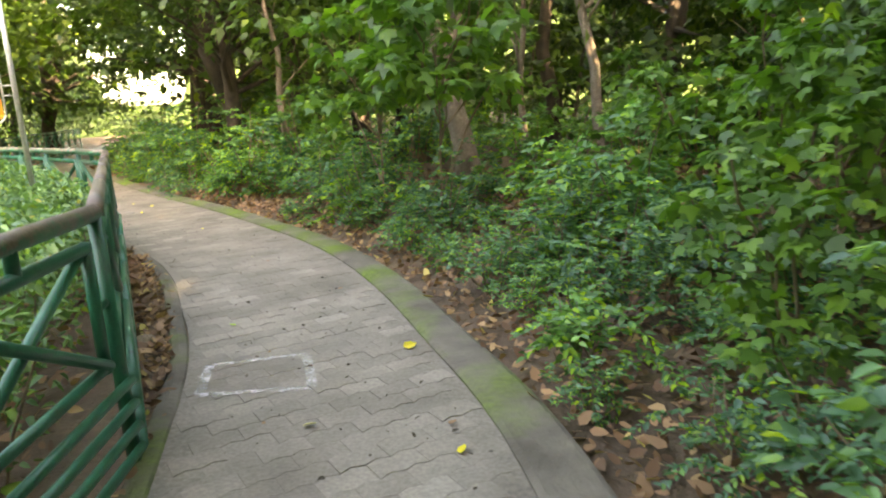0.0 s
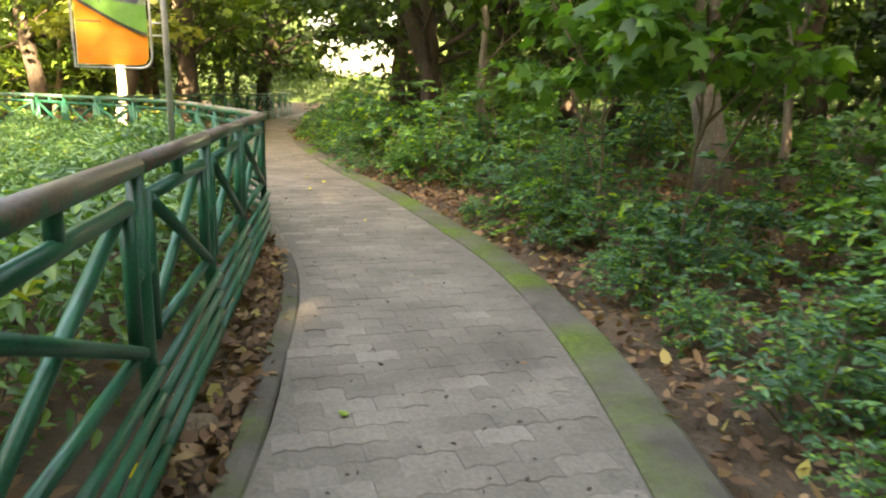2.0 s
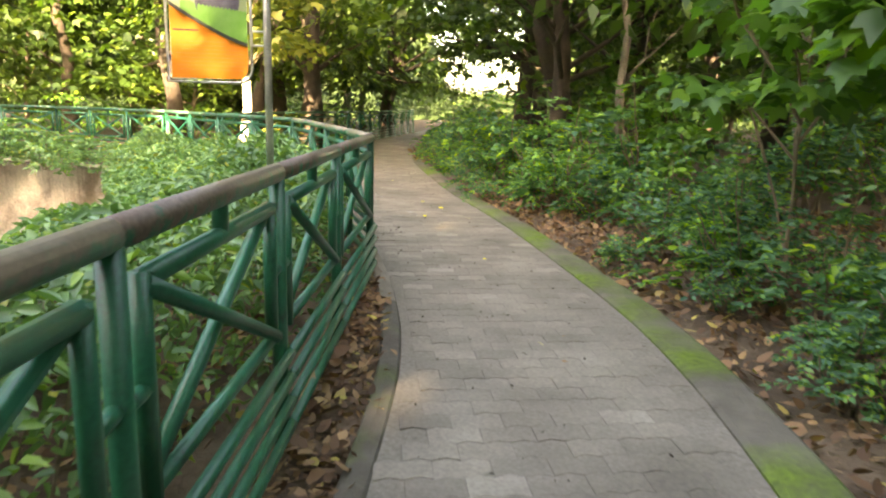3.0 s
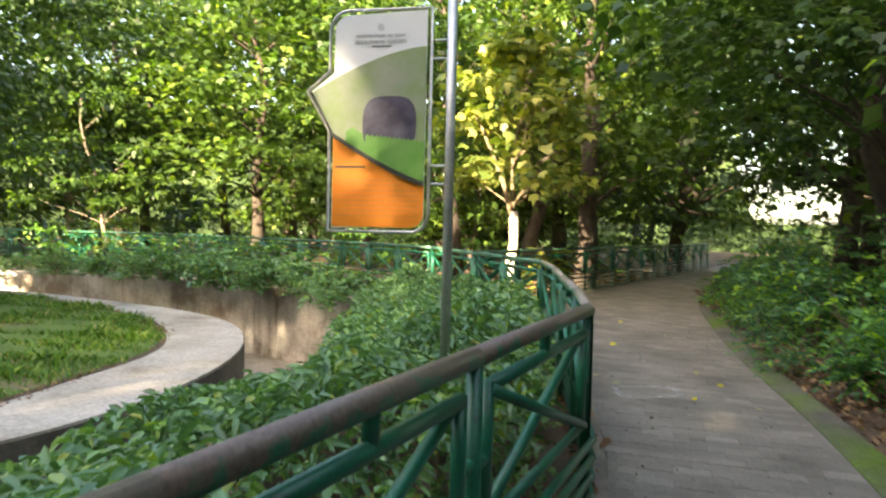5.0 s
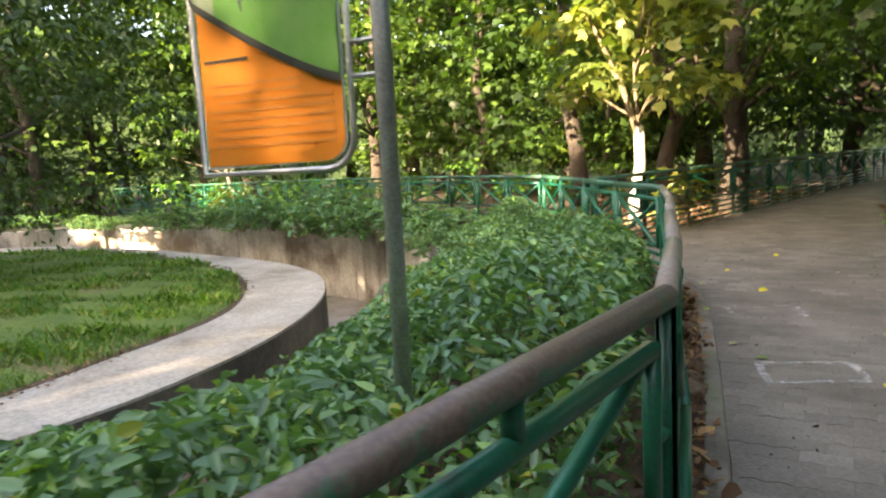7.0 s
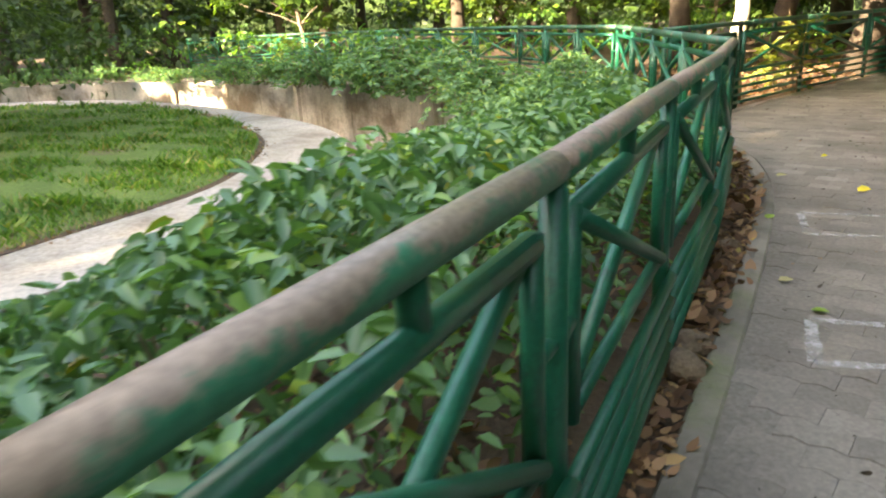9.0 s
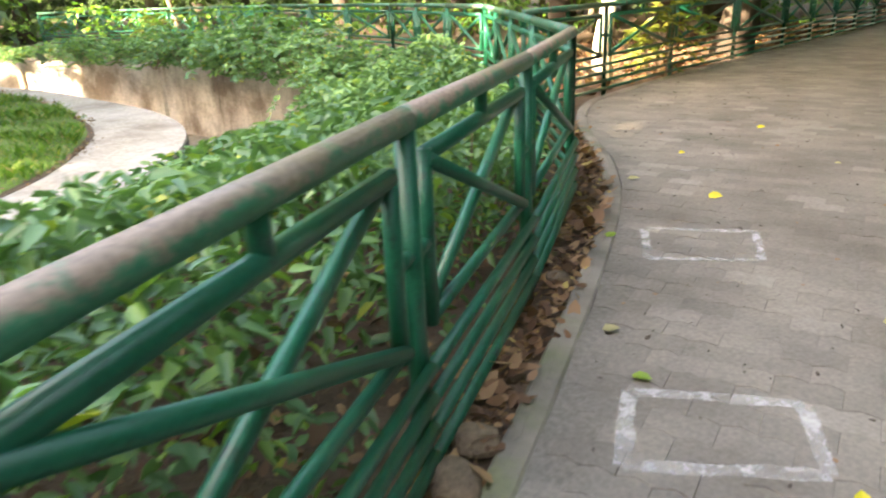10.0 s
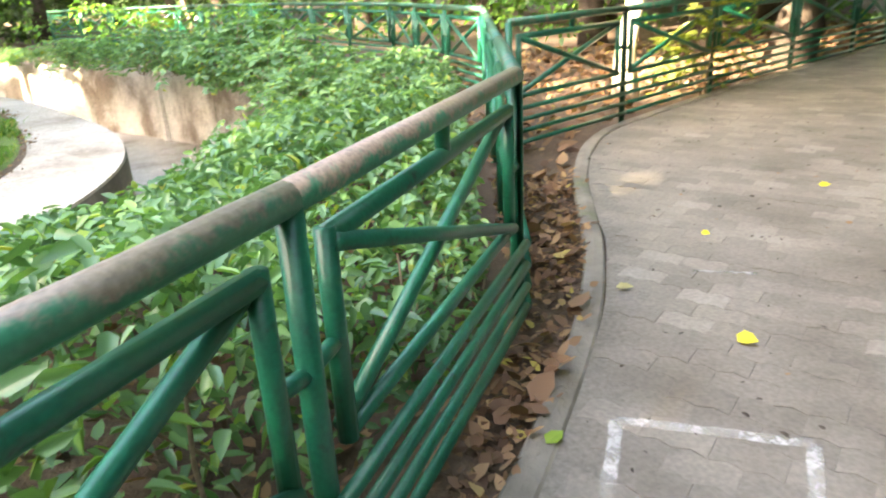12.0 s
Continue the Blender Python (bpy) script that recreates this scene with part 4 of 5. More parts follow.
# the wood: trees in three belts round the place
trees = [make_tree(120 + i, h, r, lo, w, c // 2, 104, lf, b, M_TREE, lab, "tree", 0.5, bough=0.28, flat=0.2) for i, (h, r, lo, w, c, lf, b, lab) in enumerate([
    (8.5, 0.13, 2.0, 2.7, 60, 0.26, M_BARK, "leafy tree with a grey trunk in the wood"),
    (10.5, 0.2, 3.0, 3.2, 72, 0.28, M_DARKBARK, "tall leafy tree with a dark trunk in the wood"),
    (6.5, 0.09, 1.1, 2.2, 54, 0.24, M_BARK, "small leafy tree with low branches in the wood"),
    (12.0, 0.24, 3.6, 3.6, 84, 0.3, M_DARKBARK, "tall spreading tree with a dark trunk in the wood"),
    (5.0, 0.07, 0.7, 2.0, 54, 0.22, M_BARK, "low bushy young tree at the wood's edge")])]
placed = [q[:2] for q in SHADE] + [(-12.15, 14.35), (-13.9, 18.0), (-15.6, 17.8), (-18.9, 28.6), (0.78, 9.7), (2.7, 9.4), (-3.9, 16.4), (5.2, 11.6), (6.9, 11.9)]
GAP = Vector((-15.4, 30.0)).normalized()


def free(x, y, gap):
    if inside([x], [y], PATH_POLY)[0] or inside([x], [y], ENCLOSURE)[0]:
        return False
    xa, ya = np.array([x]), np.array([y])
    if dist_to(xa, ya, LEFT)[0] < 1.6 or dist_to(xa, ya, RIGHT)[0] < 2.4:
        return False
    if min(dist_to(xa, ya, FAR_FENCE)[0], dist_to(xa, ya, WALL_LINE)[0]) < 2.2:
        return False
    # an opening in the wood beyond the bend, where daylight shows
    rel = Vector((x - 0.6, y - 2.4))
    if rel.y > 22 and abs(rel.x * GAP.y - rel.y * GAP.x) < 1.6:
        return False
    return all(math.hypot(x - a, y - b) > gap for a, b in placed)


def belt(n, radius, kinds, gap, tries=4000):
    made = 0
    for _ in range(tries):
        if made >= n:
            break
        a, r = g.uniform(0, 2 * math.pi), g.uniform(*radius)
        x, y = -6 + math.cos(a) * r, 9 + math.sin(a) * r
        if free(x, y, gap):
            if y < 1 and x > -28:
                continue
            placed.append((x, y))
            put(trees, int(g.choice(kinds)), x, y, -0.03, g.uniform(0, 6.28), g.uniform(0.8, 1.2) * (1.25 if r > 20 else 1.0))
            made += 1


belt(26, (10, 22), [0, 2, 4, 2, 1], 2.6)
belt(46, (20, 34), [0, 1, 2, 3, 4], 2.6)
belt(26, (34, 48), [0, 1, 3, 4], 2.8)

# small unseen trees beside the start of the walk, added to darken the fence
for x, y, kk, sc in [(9.4, -1.4, 2, 1.0), (4.6, -5.6, 4, 1.05), (9.8, 0.8, 0, 0.9), (8.2, -4.4, 2, 1.0), (-1.6, -7.4, 2, 0.9), (9.4, -9.0, 1, 0.8)]:
    put(trees, kk, x, y, -0.03, g.uniform(0, 6.28), sc)

# shrubs above the far wall and in front of the fence
creeper = [make_shrub(80 + i, h, w, n, lf, M_HEDGE, 9) for i, (h, w, n, lf) in enumerate([(0.8, 0.7, 700, 0.12), (1.0, 0.8, 800, 0.13), (0.65, 0.75, 600, 0.11)])]
for ob in creeper:
    tagged(ob, "bushy green shrub in front of the far fence", "shrub", "shrubs above the moat wall")
band = offset(WALL_LINE, -0.75)
for i in range(0, len(band) - 14):
    x, y = band[i]
    for d in (0.0, 0.75):
        if g.uniform() < 0.85:
            px, py = offset(WALL_LINE[max(0, i - 1):i + 2], -(0.35 + d))[1 if i else 0]
            put(creeper, int(g.integers(0, 3)), px + g.normal(0, 0.15), py + g.normal(0, 0.15), -0.05, g.uniform(0, 6.28), g.uniform(0.55, 0.8) * (1.1 if i < 22 else 0.85) * (1.3 if 5 < i < 16 else 1.0))

# hedge of creepers between the fence and the moat
FENCE_LINE = [(0.75, -3.6), (0.45, -0.85), V0, V1, V2, V3]
HEDGE = [(0.45, -4.2), (0.15, -1.2), (-0.5, 1.0)] + [tuple(Vector(p) + o) for p, o in ((V0, Vector((-0.3, -0.12))), (V1, Vector((-0.17, -0.04))), (V2, Vector((-0.05, -0.12))))] + [(-12.3, 12.1), (-11.6, 10.9), (-9.9, 9.2), (-7.5, 7.75), (-6.2, 6.95), (-5.05, 6.1), (-4.1, 4.75), (-3.1, 2.0), (-2.6, -1.5), (-2.4, -4.2)]


def hedge_top(x, y):
    d = dist_to(x, y, FENCE_LINE)
    w = 0.07 * np.sin(9.3 * x + 1.7 * y) * np.sin(8.1 * y - 2.2 * x) + 0.10 * np.sin(x * 2.1 + 0.7 * y) + 0.08 * np.sin(y * 2.7 - x * 1.3) + 0.05 * np.sin(5.1 * x + 4.3 * y)
    h = 0.93 - 0.35 * np.maximum(d - 0.6, 0)
    h = np.where(d < 0.5, h - (0.5 - d) * 0.45, h)
    # low and thin towards the far corner
    h -= 0.4 * np.clip(1.0 - dist_to(x, y, [V2, V3]) / 1.5, 0, 1)
    return np.maximum(h + w * 0.7, 0.1)


N = 330000
hx, hy = g.uniform(-13, 0.6, N), g.uniform(-4.2, 12.3, N)
keep = inside(hx, hy, HEDGE)
hx, hy = hx[keep], hy[keep]
n = len(hx)
depth = g.exponential(0.13, n)
# leaves down to the ground where the hedge meets the fence
skirt = (dist_to(hx, hy, FENCE_LINE) < 0.75) & (g.uniform(0, 1, n) < 0.4)
depth = np.where(skirt, g.uniform(0, 0.9, n), np.minimum(depth, 0.75))
hz = np.maximum(hedge_top(hx, hy) - depth, 0.04)
ang = g.uniform(0, 2 * math.pi, n)
ax = np.stack([np.cos(ang), np.sin(ang), g.normal(-0.15, 0.42, n)], 1)
v, f = leaves(np.stack([hx, hy, hz], 1), ax, np.full(n, 0.074), g, 0.32, 0.48)
tagged(new("creeper_hedge", np_mesh("creeper_hedge", v, f, M_HEDGE)), "dense green creeper leaves behind the fence", "hedge", kind="stuff")
# bare stems under the leaves
lots = []
for _ in range(420):
    x, y = g.uniform(-13, 0.6), g.uniform(-1.5, 12.3)
    if inside([x], [y], HEDGE)[0]:
        h = float(hedge_top(np.array([x]), np.array([y]))[0]) - 0.1
        lots.append(tube(bent((x, y, -0.05), (x + g.normal(0, 0.2), y + g.normal(0, 0.2), max(0.2, h)), 3, 0.06, g), [0.008, 0.007, 0.006, 0.004], 5, cap=False))
tagged(new("creeper_stems", mesh_of("creeper_stems", *join(*lots), M_STEM, True)), "thin brown stems under the creeper leaves", "stems", kind="stuff")


# leaf litter
def litter(name, n, box, keepf, size, label, lift=0.0):
    x, y = g.uniform(box[0], box[1], n), g.uniform(box[2], box[3], n)
    kp = keepf(x, y)
    x, y = x[kp], y[kp]
    m = len(x)
    a = g.uniform(0, 2 * math.pi, m)
    ax = np.stack([np.cos(a), np.sin(a), g.normal(0, 0.3, m)], 1)
    v, f = leaves(np.stack([x, y, lift + g.uniform(-0.01, 0.035, m)], 1), ax, np.full(m, size) * g.uniform(0.6, 1.5, m), g, -0.3, 0.6)
    tagged(new(name, np_mesh(name, v, f, M_LITTER)), label, "leaf litter", kind="stuff")


def strip_zone(x, y):
    side = inside(x, y, [p for p in LEFT if p[0] > -9.6] + [tuple(p) for p in ((-9.6, 11.5), V2, V1, V0, (0.45, -0.85), (0.75, -3.6))])
    return side & (dist_to(x, y, LEFT) > 0.13 - 0.12 * g.uniform(0, 1, len(x)) ** 5)


litter("leaf_litter", 210000, (-11, 1.5, -3.5, 13), strip_zone, 0.05, "brown fallen leaves between fence and kerb")
litter("leaf_litter", 20000, (-11, 1.5, -3.5, 13), strip_zone, 0.085, "large curled brown leaves between fence and kerb", 0.02)
litter("leaf_litter", 22000, (-13, 0.7, -2, 12.5), lambda x, y: inside(x, y, HEDGE), 0.075, "brown fallen leaves under the creepers")
RIGHT_POLY = offset(RIGHT, 0.25) + [(12, 40), (14, -5)]
litter("leaf_litter", 62000, (-6, 7, -4, 14), lambda x, y: inside(x, y, RIGHT_POLY) & (dist_to(x, y, RIGHT) > 0.27), 0.064, "brown fallen leaves on the forest floor")
litter("leaf_litter", 6000, (-18, -9, 11.5, 24), lambda x, y: ~inside(x, y, PATH_POLY) & ~inside(x, y, ENCLOSURE) & (dist_to(x, y, LEFT) > 0.2), 0.12, "brown fallen leaves beyond the fence")
litter("leaf_litter", 60000, (-24, -7, -2, 7.4), lambda x, y: ~inside(x, y, LAWN) & (dist_to(x, y, LAWN + LAWN[:1]) < 0.22 * g.uniform(0, 1, len(x)) ** 1.5 + 0.1 * np.sin(2.1 * x + 1.3 * y)), 0.045, "brown dry bits along the edge of the lawn", ISLAND_Z)

# grass of the lawn
N = 110000
x, y = g.uniform(-24, -7, N), g.uniform(-2, 7.1, N)
near = g.uniform(0, 1, N) < np.clip(1.5 - np.hypot(x + 5, y - 6) / 14, 0.15, 1)
kp = (inside(x, y, LAWN) | (dist_to(x, y, LAWN + LAWN[:1]) < 0.12 * g.uniform(0, 1, N) ** 2 + 0.05 * np.sin(3.7 * x + 2 * y))) & near
x, y = x[kp], y[kp]
m = len(x)
a = g.uniform(0, 2 * math.pi, m)
fr = np.clip(dist_to(x, y, LAWN + LAWN[:1]) / 3.0, 0, 1)
ax = np.stack([np.cos(a) * 0.5, np.sin(a) * 0.5, np.ones(m)], 1)
v, f = leaves(np.stack([x, y, ISLAND_Z + 0.01 + fr * 0.09], 1), ax, 0.085 * g.uniform(0.6, 1.5, m) * (1.0 + 0.55 * np.sin(2.3 * x + 1.1 * y) * np.sin(1.7 * y - 0.6 * x) + 0.35 * np.sin(6.1 * x - 3.3 * y)), g, 0.3, 0.2, False)
tagged(new("lawn_grass", np_mesh("lawn_grass", v, f, M_GRASS)), "short green grass on the island", "grass", kind="stuff")

# tall dense unseen leaf screen added behind, sunward, open where sun reaches the ground
PATH_SUN = [(-1.6, 5.6, 0, 0.62), (-3.98, 9.92, 0, 0.58), (-9.45, 12.37, 0, 0.45), (-5.08, 9.1, 0, 0.4)]  # sunny spots on the path
FENCE_SUN = [(-22, 14, 4.2, 1.6), (-25, 13, 5, 1.6), (-20, 14, 3.5, 1.2), (-26, 13, 3, 1.7), (-30, 8, 2.5, 1.7), (-21, 16, 2.5, 1.6), (-31, 5, 2.2, 1.5), (-27, 14, 6, 2.0), (-31, 10, 4.5, 2.0), (-23, 17, 7.5, 1.8), (-18, 17, 3, 1.2), (-12.2, 14.3, 0.6, 0.6), (-12.2, 14.3, 1.5, 0.62), (-12.6, 14.2, 2.7, 1.0), (-12.9, 14.1, 3.6, 0.7), (-13.7, 14.7, 0, 0.8), (-14.9, 16.5, 0, 0.8), (-25.9, 5.5, -0.3, 0.8), (-24.9, 8.0, 0.8, 0.85), (-27, 7, 1.2, 1.2), (-24, 15.5, 4.5, 2.8), (-20, 15.6, 6.5, 2.3), (-28, 11, 2.6, 2.3), (-29, 12, 6, 2.1), (-22.5, 14.5, 2.2, 1.4), (-13.6, 15, 4.6, 1.0), (-17.5, 15.5, 4.2, 0.8), (-26.5, 8, 0.8, 0.7), (-28, 4, 0, 0.8)]  # over the moat wall and behind the far fence
WOOD_SUN = [(-1, 16, 4, 1.0), (0.5, 18, 5, 1.2), (3.5, 17, 4, 1.2), (6, 18, 5.5, 1.3), (9, 15, 4, 1.2), (2.9, 9.0, 2.2, 0.7), (4.6, 7.5, 1.6, 0.6), (5.5, 9.5, 2.8, 0.9), (3.4, 6.6, 0.9, 0.55), (-1.4, 12.8, 2.6, 0.9), (7, 8, 2.4, 0.8), (3.2, 12, 0.3, 0.9), (6, 14, 4, 1.0), (1.5, 15, 4.5, 0.9)]  # among the near trees
FAR_SUN = [(-8, 22, 4, 1.3), (-6, 25, 5, 1.4), (-3, 22, 5, 1.3), (2, 25, 6, 1.4), (7, 23, 6, 1.4), (-6, 19, 5.5, 1.0), (-20, 29, 4, 4.5), (-16, 34, 3, 4), (-11.5, 26, 5, 2), (3, 22, 5, 2), (8, 19, 4, 1.6), (-2, 20, 4, 1.5)]  # deep in the wood
SUN_SPOTS = PATH_SUN + FENCE_SUN + WOOD_SUN + FAR_SUN
# thin places in the screen, through which some light falls
THIN = [(-26.5, 5, -0.4, 1.0), (-24, 12, 2, 2.0), (-19, 14.5, 2, 1.6)]
SX, SY = SUN_DIR.x / math.hypot(SUN_DIR.x, SUN_DIR.y), SUN_DIR.y / math.hypot(SUN_DIR.x, SUN_DIR.y)
g = np.random.default_rng(77)
N = 135000
u, w, z = g.uniform(-46, 46, N), g.uniform(0, 5, N), g.uniform(0, 1, N) ** 0.8
z = z * (24.0 + 2.6 * np.sin(u * 0.37 + 1) + 1.6 * np.sin(u * 0.95))
# more leaves in its middle, added to shade the path
n = 16000
u[:n], z[:n] = g.uniform(2.5, 8.5, n), g.uniform(3.5, 14.5, n)
x, y = -8 + SX * (22 + w) - SY * u, 6 + SY * (22 + w) + SX * u
kp = np.ones(N, bool)
for sx, sy, sz, r in SUN_SPOTS:
    t = (x - sx) * SUN_DIR.x + (y - sy) * SUN_DIR.y + (z - sz) * SUN_DIR.z
    off = np.sqrt(np.maximum((x - sx) ** 2 + (y - sy) ** 2 + (z - sz) ** 2 - t * t, 0))
    kp &= off > r
luck = g.uniform(0, 1, N)
for sx, sy, sz, r in THIN:
    t = (x - sx) * SUN_DIR.x + (y - sy) * SUN_DIR.y + (z - sz) * SUN_DIR.z
    off = np.sqrt(np.maximum((x - sx) ** 2 + (y - sy) ** 2 + (z - sz) ** 2 - t * t, 0))
    kp &= (off > r) | (luck < 0.1)
# small leaves added to the screen, passing a little soft sun: place lit, radius, share of the sun
FINE = [(-3.95, 6.42, 2.1, 0.95, 0.055), (1.7, 5.2, 0.5, 1.1, 0.065), (0.5, 7.4, 0.6, 1.1, 0.065), (2.7, 3.4, 0.5, 1.1, 0.065), (-0.9, 9.6, 0.6, 1.1, 0.065), (2.8, 6.4, 0.8, 1.1, 0.065), (-2.6, 11.4, 0.7, 1.1, 0.065)] + [(-12.6 - 1.5 * k, 11.3 - 0.04 * k * k, -0.6, 1.1, 0.08) for k in range(8)] + [(-9.0, 7.0, -0.3, 1.2, 0.035), (-12.0, 7.6, -0.3, 1.2, 0.035), (-7.2, 8.6, 0.4, 1.0, 0.03), (-9.4, 9.8, 0.3, 1.0, 0.05), (-11.1, 13.3, 0.5, 0.9, 0.07), (-12.0, 15.1, 0.5, 0.9, 0.07), (-13.0, 17.2, 0.5, 0.9, 0.06), (-14.2, 19.8, 0.6, 1.0, 0.06)]
for sx, sy, sz, r, share in FINE:
    t = (x - sx) * SUN_DIR.x + (y - sy) * SUN_DIR.y + (z - sz) * SUN_DIR.z
    off = np.sqrt(np.maximum((x - sx) ** 2 + (y - sy) ** 2 + (z - sz) ** 2 - t * t, 0))
    kp &= off > r
x, y, z = x[kp], y[kp], z[kp]
size = np.full(len(x), 0.84)
E1 = SUN_DIR.orthogonal().normalized()
E2 = SUN_DIR.cross(E1)
for sx, sy, sz, r, share in FINE:
    small = 0.14 if sz > 1.5 else 0.28          # finest leaves before the sign
    m = int(-math.log(share) * math.pi * (r + 0.3) ** 2 / (0.16 * small ** 2))
    q, a = (r + 0.3) * np.sqrt(g.uniform(0, 1, m)), g.uniform(0, 2 * math.pi, m)
    t = (22.0 + g.uniform(0, 4, m) - (sx + 8) * SX - (sy - 6) * SY) / math.cos(radians(SUN_EL))
    p = np.array([[sx, sy, sz]]) + t[:, None] * np.array(SUN_DIR) + (q * np.cos(a))[:, None] * np.array(E1) + (q * np.sin(a))[:, None] * np.array(E2)
    for px, py, pz, rad in FENCE_SUN:
        q = p - np.array([px, py, pz])
        t = q @ np.array(SUN_DIR)
        p = p[np.linalg.norm(q - t[:, None] * np.array(SUN_DIR), axis=1) > rad]
    x, y, z = np.concatenate([x, p[:, 0]]), np.concatenate([y, p[:, 1]]), np.concatenate([z, p[:, 2]])
    size = np.concatenate([size, np.full(len(p), small)])
m = len(x)
a = g.uniform(0, 2 * math.pi, m)
ax = np.stack([np.cos(a), np.sin(a), g.normal(-0.6, 0.5, m)], 1)
v, f = leaves(np.stack([x, y, z], 1), ax, size, g, 0.25, 0.62, False)
tagged(new("sun_screen", np_mesh("sun_screen", v, f, M_CANOPY)), "tall unseen screen of leaves added to block the sun", "foliage", kind="stuff")


# far woods and undergrowth between the trunks
def leaf_field(name, clumps, per, radius, zr, size, spread, label, mat, deep=False):
    """Foliage of a wood too far to tell its plants apart: flat drooping sprays of leaves."""
    a, r = g.uniform(0, 2 * math.pi, clumps), np.sqrt(g.uniform(radius[0] ** 2, radius[1] ** 2, clumps))
    x, y = -6 + np.cos(a) * r, 9 + np.sin(a) * r
    z = zr[0] + (zr[1] - zr[0]) * g.uniform(0, 1, clumps) * (0.75 + 0.25 * np.sin(x * 0.6) * np.sin(y * 0.5))
    rx, ry = x - 0.6, y - 2.4
    kp = ~inside(x, y, PATH_POLY) & ~inside(x, y, ENCLOSURE) & (dist_to(x, y, LEFT) > 1.2 + spread) & (dist_to(x, y, RIGHT) > 1.6 + spread) & (dist_to(x, y, FAR_FENCE) > 0.6 + spread) & ((y > 1) | (x < -28))
    kp &= ~((ry > 24) & (np.abs(rx * GAP.y - ry * GAP.x) < 1.55) & (z > 1.5) & (z < 5.2))
    kp &= (x < 0) | (g.uniform(0, 1, clumps) < 0.6)
    if deep:
        kp &= (x < -9) | (y > 21)
    c = np.stack([x, y, z], 1)[kp]
    c = np.repeat(c, per, 0)
    m = len(c)
    fan = g.normal(0, 1, (m, 3)) * [1, 1, 0.2]
    fan /= np.linalg.norm(fan, axis=1, keepdims=True)
    rr = np.sqrt(g.uniform(0.02, 1, m))[:, None] * spread
    p = c + fan * rr - np.array([0, 0, 1]) * rr ** 2 * 0.3 / spread
    p[:, 2] = np.maximum(p[:, 2], 0.02)
    v, f = leaves(p, fan + np.array([0, 0, -0.3]) + g.normal(0, 0.35, (m, 3)), np.full(m, size), g, 0.25, 0.6, False)
    tagged(new(name, np_mesh(name, v, f, mat)), label, "foliage", kind="stuff")


leaf_field("high_canopy", 1500, 62, (9, 46), (10.0, 16.0), 0.4, 1.7, "closed green canopy high above the wood", M_CANOPY, True)
leaf_field("undergrowth", 1100, 45, (12, 30), (0.2, 1.7), 0.16, 0.55, "low green undergrowth between the trunks", M_SAPLING)
leaf_field("undergrowth", 1300, 50, (26, 50), (0.3, 4.0), 0.3, 1.0, "low dark undergrowth between far trunks", M_DARKLEAF)
leaf_field("far_foliage", 1100, 60, (33, 56), (2.5, 17.0), 0.42, 1.5, "dense green foliage of the far woods", M_TREE)


# ---- paving ----
def zigzag(L, W, h):
    """Interlocking paver with toothed long sides, chamfered top."""
    k = W * 0.16
    xs = [-0.5, -0.25, 0.0, 0.25, 0.5]
    low = [(x * L, -W / 2 + (k if i % 2 else -k) * 0.5) for i, x in enumerate(xs)]
    top = [(x * L, W / 2 + (k if i % 2 else -k) * 0.5) for i, x in enumerate(xs)]
    ring = low + top[::-1]
    c = 0.985
    vs = [(x, y, -h) for x, y in ring] + [(x, y, -0.003) for x, y in ring] + [(x * c, y * c, 0.0) for x, y in ring]
    n = len(ring)
    fs = [tuple(range(2 * n, 3 * n))]
    for b in (0, n):
        fs += [(b + i, b + (i + 1) % n, b + n + (i + 1) % n, b + n + i) for i in range(n)]
    return vs, fs


PL, PW, JOINT = 0.225, 0.135, 0.002
pv, pf = zigzag(PL - JOINT, PW - JOINT, 0.02)
paver_mesh = mesh_of("paver", pv, pf, M_PAVER)
A0 = radians(38)
ca, sa = math.cos(A0), math.sin(A0)
paving = thing("paving", "grey interlocking concrete pavers of the path", "pavement", kind="structure")
cells = []
for i in range(-240, 160):
    for j in range(-60, 330):
        u, w = (i + 0.5 * (j % 2)) * PL, j * PW
        cells.append((u * ca - w * sa, u * sa + w * ca))
cells = np.array(cells)
sel = inside(cells[:, 0], cells[:, 1], PATH_POLY) & (cells[:, 1] > -2) & (cells[:, 1] < 26)
cells = cells[sel]
edge_d = np.minimum(dist_to(cells[:, 0], cells[:, 1], LEFT), dist_to(cells[:, 0], cells[:, 1], RIGHT))
cells = cells[edge_d > 0.1]
pr = random.Random(5)
stretch = [tuple(c) for c in cells if 3.0 < c[1] < 5.6]
stretch = (stretch[:150] + [tuple(c) for c in cells if 9.7 < c[1] < 11.2][:150])
picked = set(stretch)
rest_v, rest_f = [], []
for c in cells:
    x, y = c
    z, tx, ty = pr.uniform(-0.002, 0.003), pr.uniform(-0.006, 0.006), pr.uniform(-0.006, 0.006)
    loose = math.hypot(x + 4.85, y - 9.75) < 0.55
    if pr.random() < (0.3 if loose else 0.03):  # joints that have opened
        gap = (pr.uniform(0.006, 0.012) if loose else pr.uniform(0.003, 0.008)) * pr.choice((-1, 1))
        x, y, z = x - sa * gap, y + ca * gap, z - 0.002
    if tuple(c) in picked:
        ob = new("paver", paver_mesh)
        ob.parent = paving
        ob.matrix_basis = Matrix.Translation((x, y, 0.006 + z)) @ Euler((tx, ty, A0)).to_matrix().to_4x4()
    else:
        n = len(rest_v)
        for a, b, q in pv:
            rest_v.append((x + a * ca - b * sa, y + a * sa + b * ca, 0.006 + z + q + a * tx + b * ty))
        rest_f += [tuple(i + n for i in t) for t in pf]
